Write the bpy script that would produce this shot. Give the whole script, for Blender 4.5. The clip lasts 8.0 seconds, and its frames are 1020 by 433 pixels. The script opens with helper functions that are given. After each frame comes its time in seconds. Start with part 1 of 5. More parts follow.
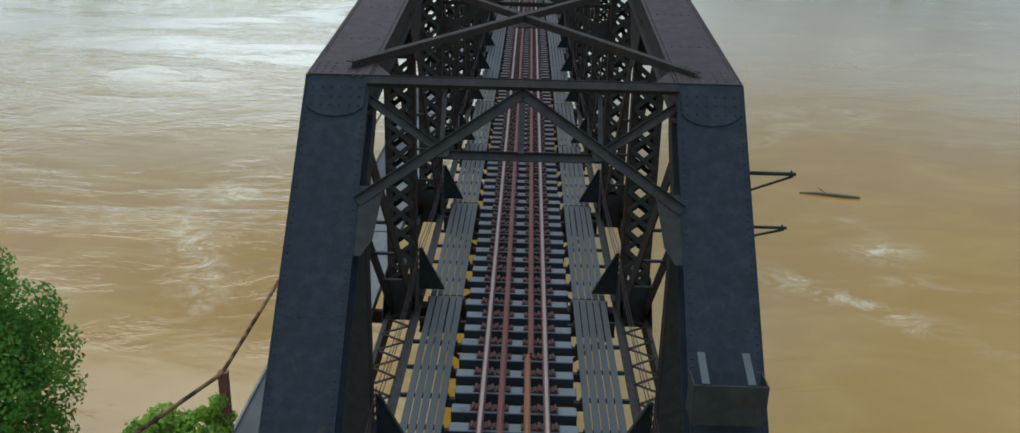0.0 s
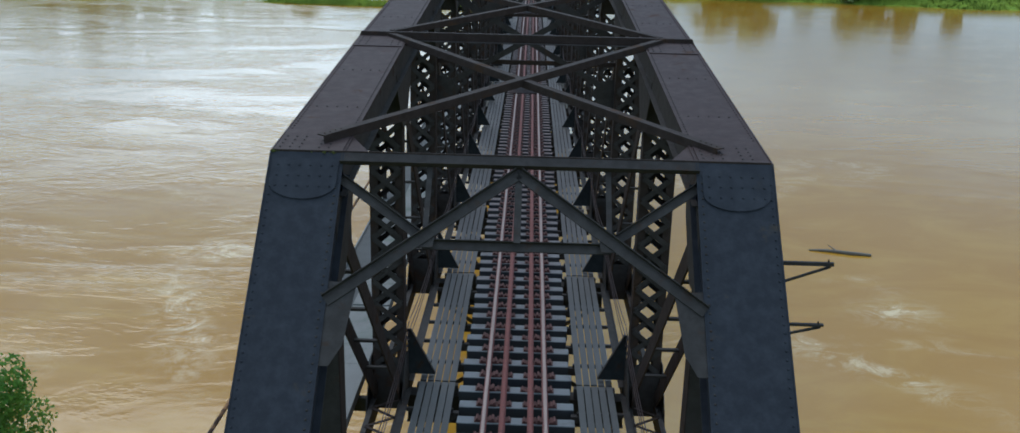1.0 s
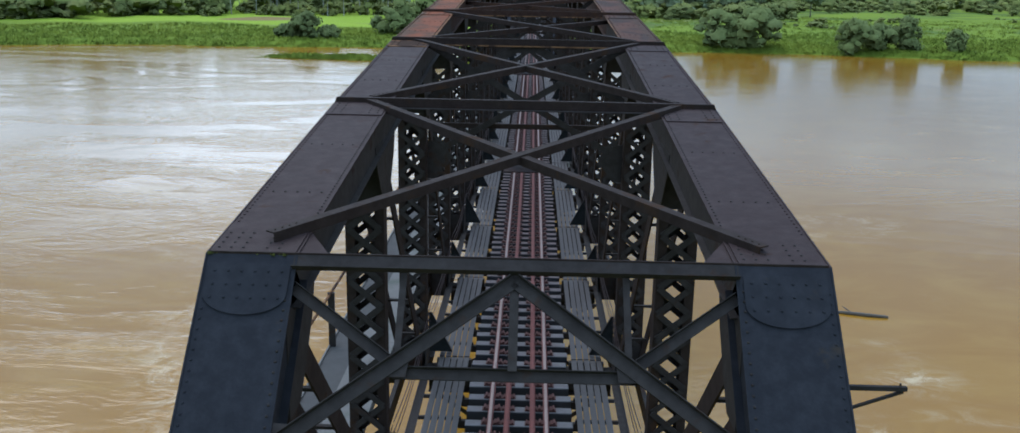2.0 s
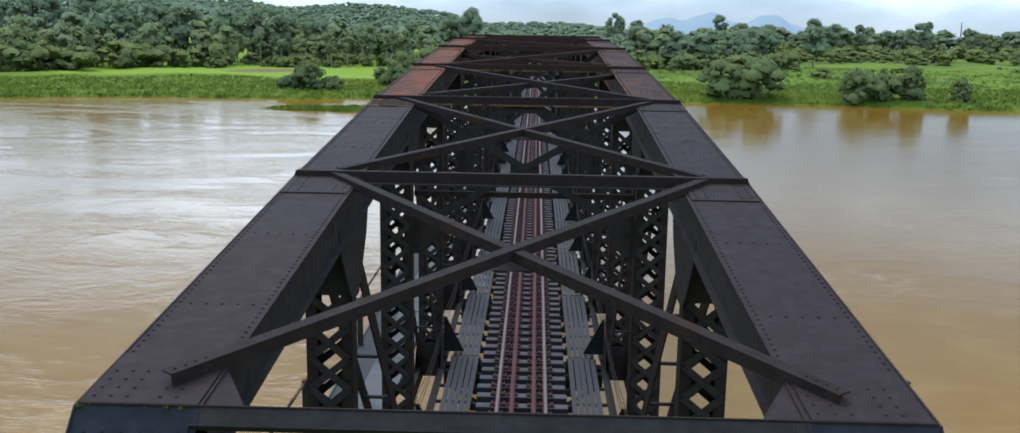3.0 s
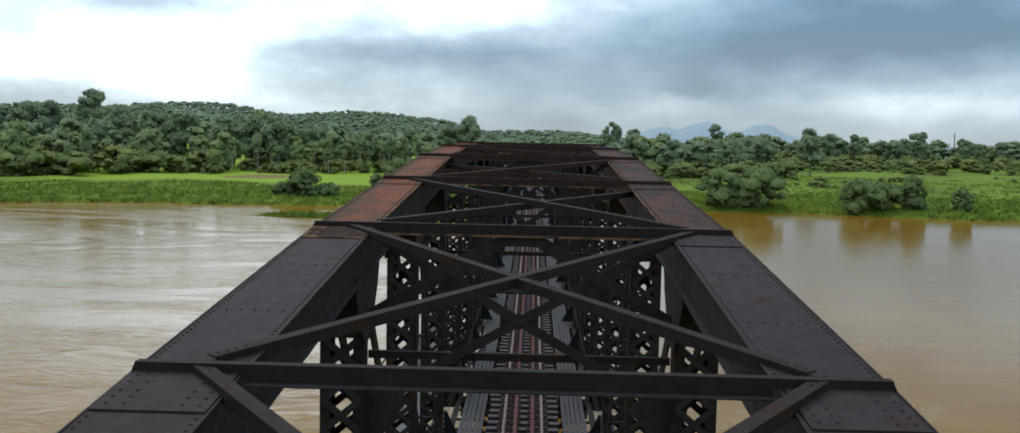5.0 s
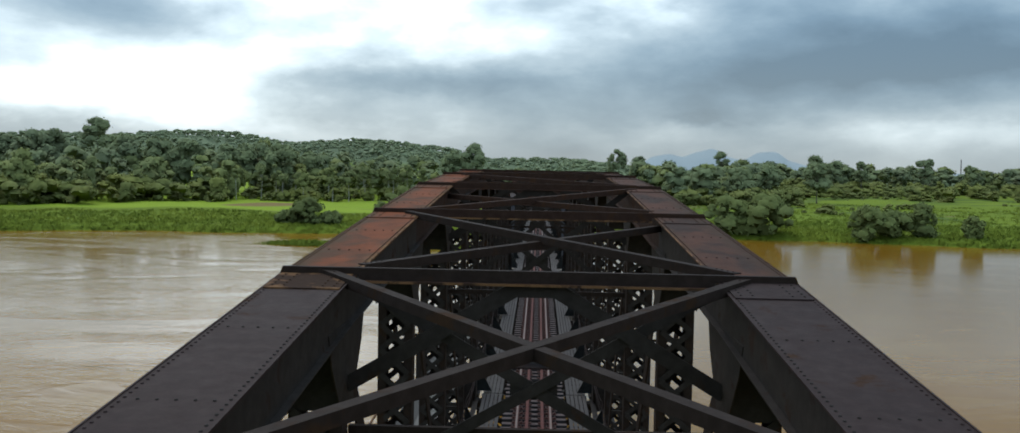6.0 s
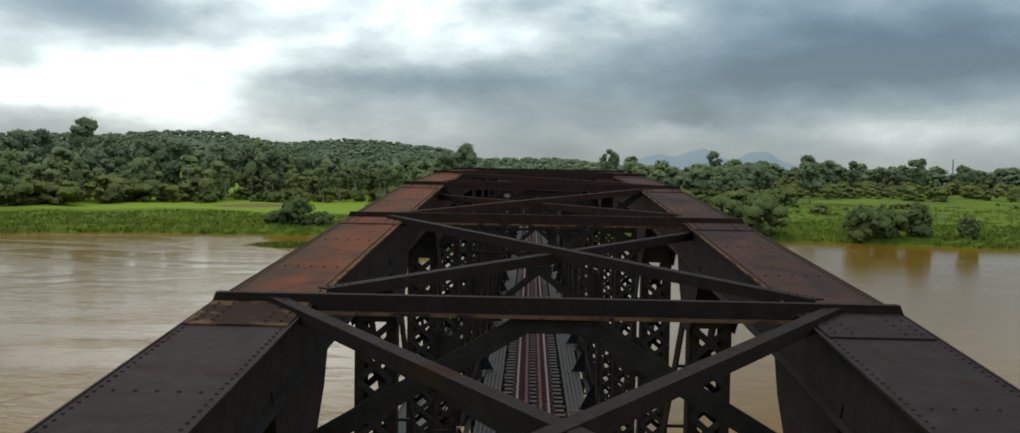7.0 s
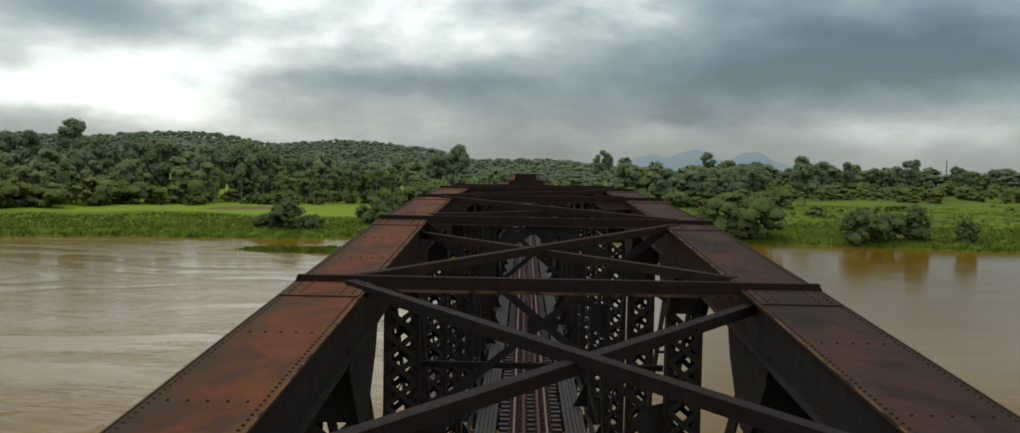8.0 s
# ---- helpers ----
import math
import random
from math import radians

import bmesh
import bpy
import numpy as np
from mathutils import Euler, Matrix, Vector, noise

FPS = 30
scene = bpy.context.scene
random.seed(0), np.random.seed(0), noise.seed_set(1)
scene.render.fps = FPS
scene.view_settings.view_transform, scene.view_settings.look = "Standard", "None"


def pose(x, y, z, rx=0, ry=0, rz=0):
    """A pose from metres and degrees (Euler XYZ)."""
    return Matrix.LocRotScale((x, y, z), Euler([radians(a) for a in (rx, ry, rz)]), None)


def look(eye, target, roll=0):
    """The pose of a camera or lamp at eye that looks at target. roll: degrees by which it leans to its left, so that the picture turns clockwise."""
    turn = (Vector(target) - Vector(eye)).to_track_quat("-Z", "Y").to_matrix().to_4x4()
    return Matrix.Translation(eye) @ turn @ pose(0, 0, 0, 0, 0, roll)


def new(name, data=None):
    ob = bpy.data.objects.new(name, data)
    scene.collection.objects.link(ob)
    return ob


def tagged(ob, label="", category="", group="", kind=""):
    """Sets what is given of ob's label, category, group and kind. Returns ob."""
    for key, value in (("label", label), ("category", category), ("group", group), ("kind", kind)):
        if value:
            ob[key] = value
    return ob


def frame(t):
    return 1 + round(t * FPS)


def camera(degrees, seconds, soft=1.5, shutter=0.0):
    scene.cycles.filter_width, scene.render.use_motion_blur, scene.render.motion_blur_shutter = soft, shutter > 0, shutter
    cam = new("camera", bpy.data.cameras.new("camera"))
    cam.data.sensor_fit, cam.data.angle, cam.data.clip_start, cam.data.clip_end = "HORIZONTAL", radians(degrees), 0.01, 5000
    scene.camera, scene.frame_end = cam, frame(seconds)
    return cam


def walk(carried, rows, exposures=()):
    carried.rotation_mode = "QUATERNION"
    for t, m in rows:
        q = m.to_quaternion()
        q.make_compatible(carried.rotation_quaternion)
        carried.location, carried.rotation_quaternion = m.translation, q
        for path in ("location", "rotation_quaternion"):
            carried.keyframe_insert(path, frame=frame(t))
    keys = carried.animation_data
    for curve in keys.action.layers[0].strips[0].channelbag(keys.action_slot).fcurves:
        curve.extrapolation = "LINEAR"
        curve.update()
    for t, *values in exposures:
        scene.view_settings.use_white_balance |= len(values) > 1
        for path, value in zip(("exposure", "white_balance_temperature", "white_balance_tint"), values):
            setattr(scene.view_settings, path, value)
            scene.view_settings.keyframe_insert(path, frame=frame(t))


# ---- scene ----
cam = camera(56.3, 8.0)
PATH = [
    (0, (0.037, -12.082, 8.226), (0.012, -10.204, 7.538), 1.4),
    (0.5, (0.063, -11.271, 8.206), (0.034, -9.376, 7.565), 1.3),
    (1, (0.083, -10.345, 8.179), (0.051, -8.435, 7.587), 1.4),
    (1.5, (0.097, -9.275, 8.157), (0.064, -7.35, 7.616), 1.2),
    (2.8, (0.164, -6.307, 8.102), (0.117, -4.35, 7.695), 0.9),
    (3, (0.182, -5.786, 8.121), (0.133, -3.824, 7.733), 0.9),
    (3.5, (0.178, -4.66, 8.112), (0.127, -2.689, 7.777), 1.2),
    (4, (0.182, -3.516, 8.107), (0.134, -1.536, 7.826), 1.2),
    (4.5, (0.17, -2.332, 8.105), (0.125, -0.344, 7.882), 1.2),
    (4.7, (0.159, -1.814, 8.095), (0.114, 0.176, 7.894), 1.2),
    (5.8, (0.096, 0.846, 8.039), (0.037, 2.842, 7.927), 1.1),
    (6, (0.01, 1.312, 8.053), (-0.049, 3.308, 7.942), 1.1),
    (6.5, (-0.105, 2.527, 8.025), (-0.165, 4.523, 7.914), 1.1),
    (7, (-0.205, 3.88, 7.976), (-0.247, 5.876, 7.866), 1.0),
    (7.5, (-0.298, 5.394, 8.073), (-0.326, 7.391, 7.963), 1.1),
    (8, (-0.368, 7.261, 8.475), (-0.395, 9.257, 8.366), 1.0),
]
EXPOSURE = [(0.0, 0.10, 5980, 2), (1.5, 0.14, 5730, 9), (3.0, 0.15, 5870, 12), (4.5, -0.14, 6300, 9), (6.5, -0.52, 6850, 9), (8.0, -0.84, 7500, 8)]
walk(cam, [(t, look(eye, target, roll)) for t, eye, target, roll in PATH], EXPOSURE)

# ---- world, sun ----
SUN_AZ, SUN_EL = radians(-28), radians(52)      # azimuth from +y towards +x
sun_dir = Vector((math.sin(SUN_AZ) * math.cos(SUN_EL), math.cos(SUN_AZ) * math.cos(SUN_EL), math.sin(SUN_EL)))
CLOUD_SHIFT = (3.4, 1.7, 0.6)
world = bpy.data.worlds.new("overcast_sky")
scene.world = world
world.use_nodes = True
wt = world.node_tree
wt.nodes.clear()


def wnode(kind, **kw):
    n = wt.nodes.new(kind)
    for k, v in kw.items():
        n.inputs[k].default_value = v
    return n


def wmath(op, a, b=0.0, c=0.0):
    n = wt.nodes.new("ShaderNodeMath")
    n.operation = op
    for i, v in enumerate((a, b, c)):
        if isinstance(v, (int, float)):
            n.inputs[i].default_value = v
        else:
            wt.links.new(v, n.inputs[i])
    return n.outputs[0]


def wramp(fac, stops):
    n = wt.nodes.new("ShaderNodeValToRGB")
    while len(n.color_ramp.elements) < len(stops):
        n.color_ramp.elements.new(0.5)
    for e, (p, col) in zip(n.color_ramp.elements, stops):
        e.position, e.color = p, (*col, 1)
    wt.links.new(fac, n.inputs[0])
    return n.outputs[0]


def wmix(fac, a, b):
    n = wt.nodes.new("ShaderNodeMix")
    n.data_type = "RGBA"
    for i, v in ((0, fac), (6, a), (7, b)):
        if isinstance(v, (int, float)):
            n.inputs[i].default_value = v
        elif isinstance(v, tuple):
            n.inputs[i].default_value = (*v, 1)
        else:
            wt.links.new(v, n.inputs[i])
    return n.outputs[2]


sky = wt.nodes.new("ShaderNodeTexSky")
sky.sky_type = "NISHITA"
sky.sun_disc = False
sky.sun_elevation, sky.sun_rotation = SUN_EL, SUN_AZ
coord = wt.nodes.new("ShaderNodeTexCoord")
sep = wt.nodes.new("ShaderNodeSeparateXYZ")
wt.links.new(coord.outputs["Generated"], sep.inputs[0])
height = wmath("MAXIMUM", sep.outputs[2], 0.0)
# broad banks of cloud, drawn out along the horizon
shift = wt.nodes.new("ShaderNodeMapping")
shift.inputs["Location"].default_value = CLOUD_SHIFT
shift.inputs["Scale"].default_value = (1.0, 1.0, 2.2)
wt.links.new(coord.outputs["Generated"], shift.inputs[0])


def wnoise(scale, detail, rough, warp=0.0):
    n = wnode("ShaderNodeTexNoise", Scale=scale, Detail=detail, Roughness=rough, Distortion=warp)
    wt.links.new(shift.outputs[0], n.inputs["Vector"])
    return n.outputs[0]


big = wnoise(2.6, 3.0, 0.5, 0.1)
fine = wnoise(6.5, 9.0, 0.54, 0.12)
cover = wmath("ADD", wmath("MULTIPLY", big, 0.54), wmath("MULTIPLY", fine, 0.46))
cover2 = wmath("ADD", wmath("MULTIPLY", wmath("SUBTRACT", cover, 0.5), 0.85), 0.527)
# separate cloud masses over the far bank: bearing, height, widths, and how much thinner the cloud is there
torn = wmath("MULTIPLY", wmath("SUBTRACT", wnoise(4.5, 6.0, 0.6), 0.5), 0.18)
ragged = wmath("MULTIPLY", wmath("SUBTRACT", wnoise(7.0, 5.0, 0.6), 0.5), 0.06)
# the last two are unseen, above the view, added to dim the river's reflections
MASSES = ((-0.275, 0.092, 0.085, 0.028, 0.09), (-0.18, 0.150, 0.10, 0.030, 0.05), (-0.31, 0.180, 0.29, 0.084, 0.26), (-0.40, 0.146, 0.17, 0.026, -0.135), (-0.48, 0.058, 0.22, 0.024, 0.20),
          (-0.16, 0.172, 0.07, 0.018, -0.07), (-0.13, 0.078, 0.14, 0.016, -0.115), (-0.02, 0.120, 0.09, 0.030, 0.05), (0.41, 0.122, 0.19, 0.040, -0.145), (0.12, 0.150, 0.11, 0.026, 0.085), (0.40, 0.095, 0.18, 0.014, -0.085),
          (0.40, 0.032, 0.18, 0.016, 0.05), (0.05, 0.028, 0.14, 0.014, 0.05), (0.26, 0.074, 0.24, 0.024, -0.085), (0.170, 0.046, 0.036, 0.008, -0.12), (0.10, 0.32, 0.90, 0.085, -0.13), (0.50, 0.23, 0.36, 0.07, -0.10))
for bearing, high, wide, tall, thinner in MASSES:
    u = wmath("DIVIDE", wmath("SUBTRACT", wmath("ADD", sep.outputs[0], torn), bearing), wide)
    v = wmath("DIVIDE", wmath("SUBTRACT", wmath("ADD", sep.outputs[2], ragged), high), tall)
    mass = wmath("EXPONENT", wmath("MULTIPLY", wmath("ADD", wmath("MULTIPLY", u, u), wmath("MULTIPLY", v, v)), -1.0))
    cover2 = wmath("ADD", cover2, wmath("MULTIPLY", wmath("MULTIPLY", mass, wmath("GREATER_THAN", sep.outputs[1], 0.0)), thinner))
clouds = wramp(cover2, [(0.36, (0.152, 0.278, 0.415)), (0.44, (0.248, 0.414, 0.585)), (0.51, (0.405, 0.600, 0.780)), (0.59, (0.70, 0.91, 1.08)), (0.66, (1.20, 1.46, 1.64)), (0.77, (2.45, 2.8, 3.1))])
dim = wt.nodes.new("ShaderNodeVectorMath")
dim.operation = "SCALE"
dim.inputs["Scale"].default_value = 0.12
wt.links.new(sky.outputs[0], dim.inputs[0])
upper = wmix(0.85, dim.outputs[0], clouds)
# pale band of mist along the horizon
mist = wmath("POWER", wmath("SUBTRACT", 1.0, wmath("MINIMUM", height, 1.0)), 20.0)
full = wmix(wmath("MULTIPLY", mist, 0.60), upper, (0.75, 0.815, 0.80))
back = wt.nodes.new("ShaderNodeBackground")
wt.links.new(full, back.inputs[0])
wt.links.new(wmath("ADD", 0.88, wmath("MULTIPLY", height, 1.15)), back.inputs[1])
wout = wt.nodes.new("ShaderNodeOutputWorld")
wt.links.new(back.outputs[0], wout.inputs[0])

sun = new("sun", bpy.data.lights.new("sun", "SUN"))
sun.data.energy, sun.data.angle, sun.data.color = 1.4, radians(50), (1.0, 0.95, 0.88)
sun.matrix_world = look(sun_dir * 50, (0, 0, 0))


# ---- materials ----
class Nodes:
    """A material's node tree with short calls."""

    def __init__(self, name):
        self.m = bpy.data.materials.new(name)
        self.m.use_nodes = True
        self.t = self.m.node_tree
        self.bsdf = self.t.nodes["Principled BSDF"]
        self.pos = self.t.nodes.new("ShaderNodeNewGeometry")

    def put(self, socket, v):
        if isinstance(v, (int, float)):
            socket.default_value = v
        elif isinstance(v, tuple):
            socket.default_value = (*v, 1) if len(v) == 3 and socket.type == "RGBA" else v
        else:
            self.t.links.new(v, socket)

    def noise(self, scale, detail=4.0, rough=0.55, stretch=(1, 1, 1), warp=0.0):
        mp = self.t.nodes.new("ShaderNodeMapping")
        mp.inputs["Scale"].default_value = stretch
        self.t.links.new(self.pos.outputs["Position"], mp.inputs[0])
        n = self.t.nodes.new("ShaderNodeTexNoise")
        n.inputs["Scale"].default_value, n.inputs["Detail"].default_value = scale, detail
        n.inputs["Roughness"].default_value, n.inputs["Distortion"].default_value = rough, warp
        self.t.links.new(mp.outputs[0], n.inputs["Vector"])
        return n.outputs[0]

    def ramp(self, fac, stops):
        n = self.t.nodes.new("ShaderNodeValToRGB")
        while len(n.color_ramp.elements) < len(stops):
            n.color_ramp.elements.new(0.5)
        for e, (p, col) in zip(n.color_ramp.elements, stops):
            e.position = p
            e.color = (*col, 1) if isinstance(col, tuple) else (col, col, col, 1)
        self.put(n.inputs[0], fac)
        return n.outputs[0]

    def mix(self, fac, a, b, mode="MIX"):
        n = self.t.nodes.new("ShaderNodeMix")
        n.data_type, n.blend_type = "RGBA", mode
        for i, v in ((0, fac), (6, a), (7, b)):
            self.put(n.inputs[i], v)
        return n.outputs[2]

    def math(self, op, a, b=0.0):
        n = self.t.nodes.new("ShaderNodeMath")
        n.operation = op
        self.put(n.inputs[0], a)
        self.put(n.inputs[1], b)
        return n.outputs[0]

    def bump(self, h, strength, dist, base=None):
        n = self.t.nodes.new("ShaderNodeBump")
        n.inputs["Strength"].default_value, n.inputs["Distance"].default_value = strength, dist
        self.put(n.inputs["Height"], h)
        if base is not None:
            self.t.links.new(base, n.inputs["Normal"])
        return n.outputs[0]

    def done(self, color, rough=0.6, metal=0.0, normal=None, ior=1.45, spec=0.5):
        self.put(self.bsdf.inputs["Base Color"], color)
        self.put(self.bsdf.inputs["Roughness"], rough)
        self.put(self.bsdf.inputs["Metallic"], metal)
        self.bsdf.inputs["IOR"].default_value = ior
        self.bsdf.inputs["Specular IOR Level"].default_value = spec
        if normal is not None:
            self.t.links.new(normal, self.bsdf.inputs["Normal"])
        return self.m

    def random(self, island=False):
        if island:
            return self.pos.outputs["Random Per Island"]
        return self.t.nodes.new("ShaderNodeObjectInfo").outputs["Random"]


def steel(name, paint, paint2, rust, amount, rough=0.5):
    """Old paint on riveted steel: uneven paint, rust where it has gone, run-off streaks."""
    k = Nodes(name)
    base = k.mix(k.noise(1.3, 6, 0.6), paint, paint2)
    dust = k.ramp(k.noise(7.0, 6, 0.65), [(0.40, 0.0), (0.75, 1.0)])
    base = k.mix(k.math("MULTIPLY", dust, 0.35), base, tuple(min(1, v * 1.9 + 0.01) for v in paint2))
    spots = k.noise(2.6, 8, 0.62, warp=0.4)
    mask = k.ramp(k.math("ADD", spots, k.math("MULTIPLY", k.noise(0.5, 3), 0.35)), [(0.83 - amount, 0.0), (0.93 - amount, 1.0)])
    color = k.mix(mask, base, k.mix(k.noise(18, 5), rust, tuple(v * 0.55 for v in rust)))
    h = k.bump(k.noise(35, 5, 0.6), 0.18, 0.01)
    h = k.bump(k.noise(3.0, 3), 0.12, 0.03, h)
    r = k.math("ADD", k.math("MULTIPLY", mask, 0.25), k.math("ADD", rough, k.math("MULTIPLY", k.noise(4, 5), 0.2)))
    return k.done(color, r, 0.0, h, spec=0.09)


STEEL = steel("dark_painted_steel", (0.0315, 0.0192, 0.0176), (0.0396, 0.0246, 0.0227), (0.0675, 0.0352, 0.0224), 0.04, 0.58)
STEEL_BLUE = steel("blue_black_painted_steel", (0.0180, 0.0172, 0.0205), (0.0240, 0.0229, 0.0268), (0.06, 0.045, 0.035), 0.0, 0.5)
STEEL_IN = steel("sooty_painted_steel", (0.0275, 0.0216, 0.0192), (0.0375, 0.0296, 0.0262), (0.058, 0.032, 0.022), 0.05, 0.62)


def rust_cover(name, a, b, stain, outer, inner):
    """Bare rusty cover plates of the chords: broad stains, dirt along the outer edge, flaking ochre along the inner one."""
    k = Nodes(name)
    c = k.mix(k.ramp(k.noise(2.4, 6, 0.65), [(0.35, 0.0), (0.65, 1.0)]), a, b)
    c = k.mix(k.ramp(k.noise(0.8, 5, 0.6, (1.3, 0.8, 1), 0.9), [(0.47, 0.0), (0.60, 0.85)]), c, stain)
    c = k.mix(k.ramp(k.noise(9, 6, 0.7), [(0.50, 0.0), (0.75, 0.6)]), c, tuple(v * 0.6 for v in a))
    sp = k.t.nodes.new("ShaderNodeSeparateXYZ")
    k.t.links.new(k.pos.outputs["Position"], sp.inputs[0])
    across = k.math("ADD", k.math("ABSOLUTE", sp.outputs[0]), k.math("MULTIPLY", k.math("SUBTRACT", k.noise(2.0, 6, 0.65), 0.5), 0.55))
    across = k.math("DIVIDE", across, 3.0)
    c = k.mix(k.ramp(across, [(0.84, 0.0), (0.91, 0.85)]), c, outer)
    c = k.mix(k.ramp(across, [(0.60, 0.0), (0.64, 0.8), (0.69, 0.0)]), c, inner)
    h = k.bump(k.noise(30, 5, 0.65), 0.25, 0.01)
    h = k.bump(k.noise(4.0, 4), 0.15, 0.03, h)
    return k.done(c, k.math("ADD", 0.68, k.math("MULTIPLY", k.noise(5, 5), 0.25)), 0.0, h, spec=0.1)


RUST = rust_cover("bare_rusty_steel", (0.215, 0.061, 0.025), (0.150, 0.047, 0.022), (0.074, 0.038, 0.023), (0.078, 0.046, 0.026), (0.150, 0.084, 0.034))
RUST_DULL = rust_cover("dull_rusty_steel", (0.098, 0.041, 0.027), (0.068, 0.034, 0.025), (0.040, 0.026, 0.022), (0.058, 0.033, 0.022), (0.100, 0.050, 0.025))
RUST_EDGE = steel("ochre_rusty_edge", (0.20, 0.10, 0.045), (0.14, 0.07, 0.035), (0.06, 0.035, 0.025), 0.2, 0.7)
STEEL_BROWN = steel("brown_black_painted_steel", (0.0221, 0.0139, 0.0110), (0.0297, 0.0190, 0.0151), (0.0585, 0.0308, 0.0181), 0.08, 0.62)
STEEL_RUSTY = steel("rust_brown_steel", (0.0313, 0.0164, 0.0119), (0.0435, 0.0227, 0.0160), (0.0740, 0.0353, 0.0197), 0.10, 0.7)
BRACKET = steel("black_steel_plate", (0.016, 0.017, 0.017), (0.026, 0.026, 0.025), (0.05, 0.03, 0.02), 0.04, 0.6)


def rail_material():
    k = Nodes("rusty_rail_steel")
    c = k.mix(k.noise(5, 6), (0.125, 0.030, 0.024), (0.19, 0.050, 0.036))
    c = k.mix(k.ramp(k.noise(22, 5), [(0.5, 0.0), (0.7, 1.0)]), c, (0.075, 0.032, 0.026))
    return k.done(c, 0.75, 0.0, k.bump(k.noise(60, 4), 0.3, 0.004))


RAIL = rail_material()


def rail_head_material():
    k = Nodes("worn_rail_head")
    c = k.mix(k.noise(3, 5, stretch=(6, 0.4, 1)), (0.33, 0.24, 0.21), (0.24, 0.15, 0.12))
    return k.done(c, 0.42, 0.45, k.bump(k.noise(80, 3), 0.1, 0.002))


RAIL_HEAD = rail_head_material()
k = Nodes("dark_rusty_iron")
CHAIR_IRON = k.done(k.mix(k.noise(14, 5), (0.060, 0.024, 0.020), (0.105, 0.036, 0.028)), 0.85, 0.0, k.bump(k.noise(50, 4), 0.3, 0.004))
k = Nodes("orange_rusty_rail")
RAIL_ORANGE = k.done(k.mix(k.noise(9, 6), (0.28, 0.10, 0.04), (0.16, 0.06, 0.03)), 0.8, 0.0, k.bump(k.noise(50, 4), 0.3, 0.004))

k = Nodes("weathered_timber_shaded_sides")
c = k.mix(k.noise(3, 6, 0.65, (0.6, 14, 6)), (0.118, 0.114, 0.114), (0.188, 0.183, 0.182))
c = k.mix(k.math("MULTIPLY", k.random(), 0.55), c, (0.12, 0.115, 0.115))
c = k.mix(k.ramp(k.noise(2.3, 5), [(0.55, 0.0), (0.72, 0.7)]), c, (0.075, 0.065, 0.06))
sp = k.t.nodes.new("ShaderNodeSeparateXYZ")
k.t.links.new(k.pos.outputs["Position"], sp.inputs[0])
stain = k.ramp(k.math("MULTIPLY", k.math("ADD", sp.outputs[1], k.math("MULTIPLY", k.noise(0.4, 4), 8.0)), 1 / 60), [(0.12, 0.0), (0.42, 0.85)])
c = k.mix(stain, c, (0.105, 0.062, 0.055))
# side faces turn near-black by their normal: the shade on them is painted in
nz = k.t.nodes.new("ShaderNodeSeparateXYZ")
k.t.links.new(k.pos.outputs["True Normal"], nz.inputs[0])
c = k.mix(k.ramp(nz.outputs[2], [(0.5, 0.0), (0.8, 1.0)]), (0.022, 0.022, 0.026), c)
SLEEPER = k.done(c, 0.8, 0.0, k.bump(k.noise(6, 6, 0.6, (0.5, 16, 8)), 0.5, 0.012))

k = Nodes("grey_walkway_plank")
c = k.mix(k.noise(4, 6, 0.6, (14, 0.6, 6)), (0.043, 0.039, 0.036), (0.072, 0.066, 0.061))
c = k.mix(k.math("MULTIPLY", k.random(), 0.5), c, (0.064, 0.058, 0.055))
sp = k.t.nodes.new("ShaderNodeSeparateXYZ")
k.t.links.new(k.pos.outputs["Position"], sp.inputs[0])
stain = k.ramp(k.math("MULTIPLY", k.math("ADD", sp.outputs[1], k.math("MULTIPLY", k.noise(0.4, 4), 8.0)), 1 / 60), [(0.06, 0.0), (0.32, 0.85)])
c = k.mix(stain, c, (0.065, 0.049, 0.045))
PLANK = k.done(c, 0.75, 0.0, k.bump(k.noise(7, 5, 0.6, (16, 0.5, 8)), 0.4, 0.008))

k = Nodes("mouldy_concrete")
c = k.mix(k.noise(1.6, 7, 0.62), (0.135, 0.120, 0.110), (0.190, 0.172, 0.158))
c = k.mix(k.ramp(k.noise(0.8, 7, 0.68, warp=0.6), [(0.50, 0.0), (0.64, 0.85)]), c, (0.10, 0.105, 0.085))
CONCRETE = k.done(c, 0.9, 0.0, k.bump(k.noise(14, 6), 0.4, 0.02), spec=0.15)
k = Nodes("grey_footpath_slab")
c = k.mix(k.noise(2.2, 7, 0.6), (0.062, 0.056, 0.053), (0.108, 0.099, 0.093))
SLAB = k.done(c, 0.9, 0.0, k.bump(k.noise(20, 6), 0.35, 0.015), spec=0.12)


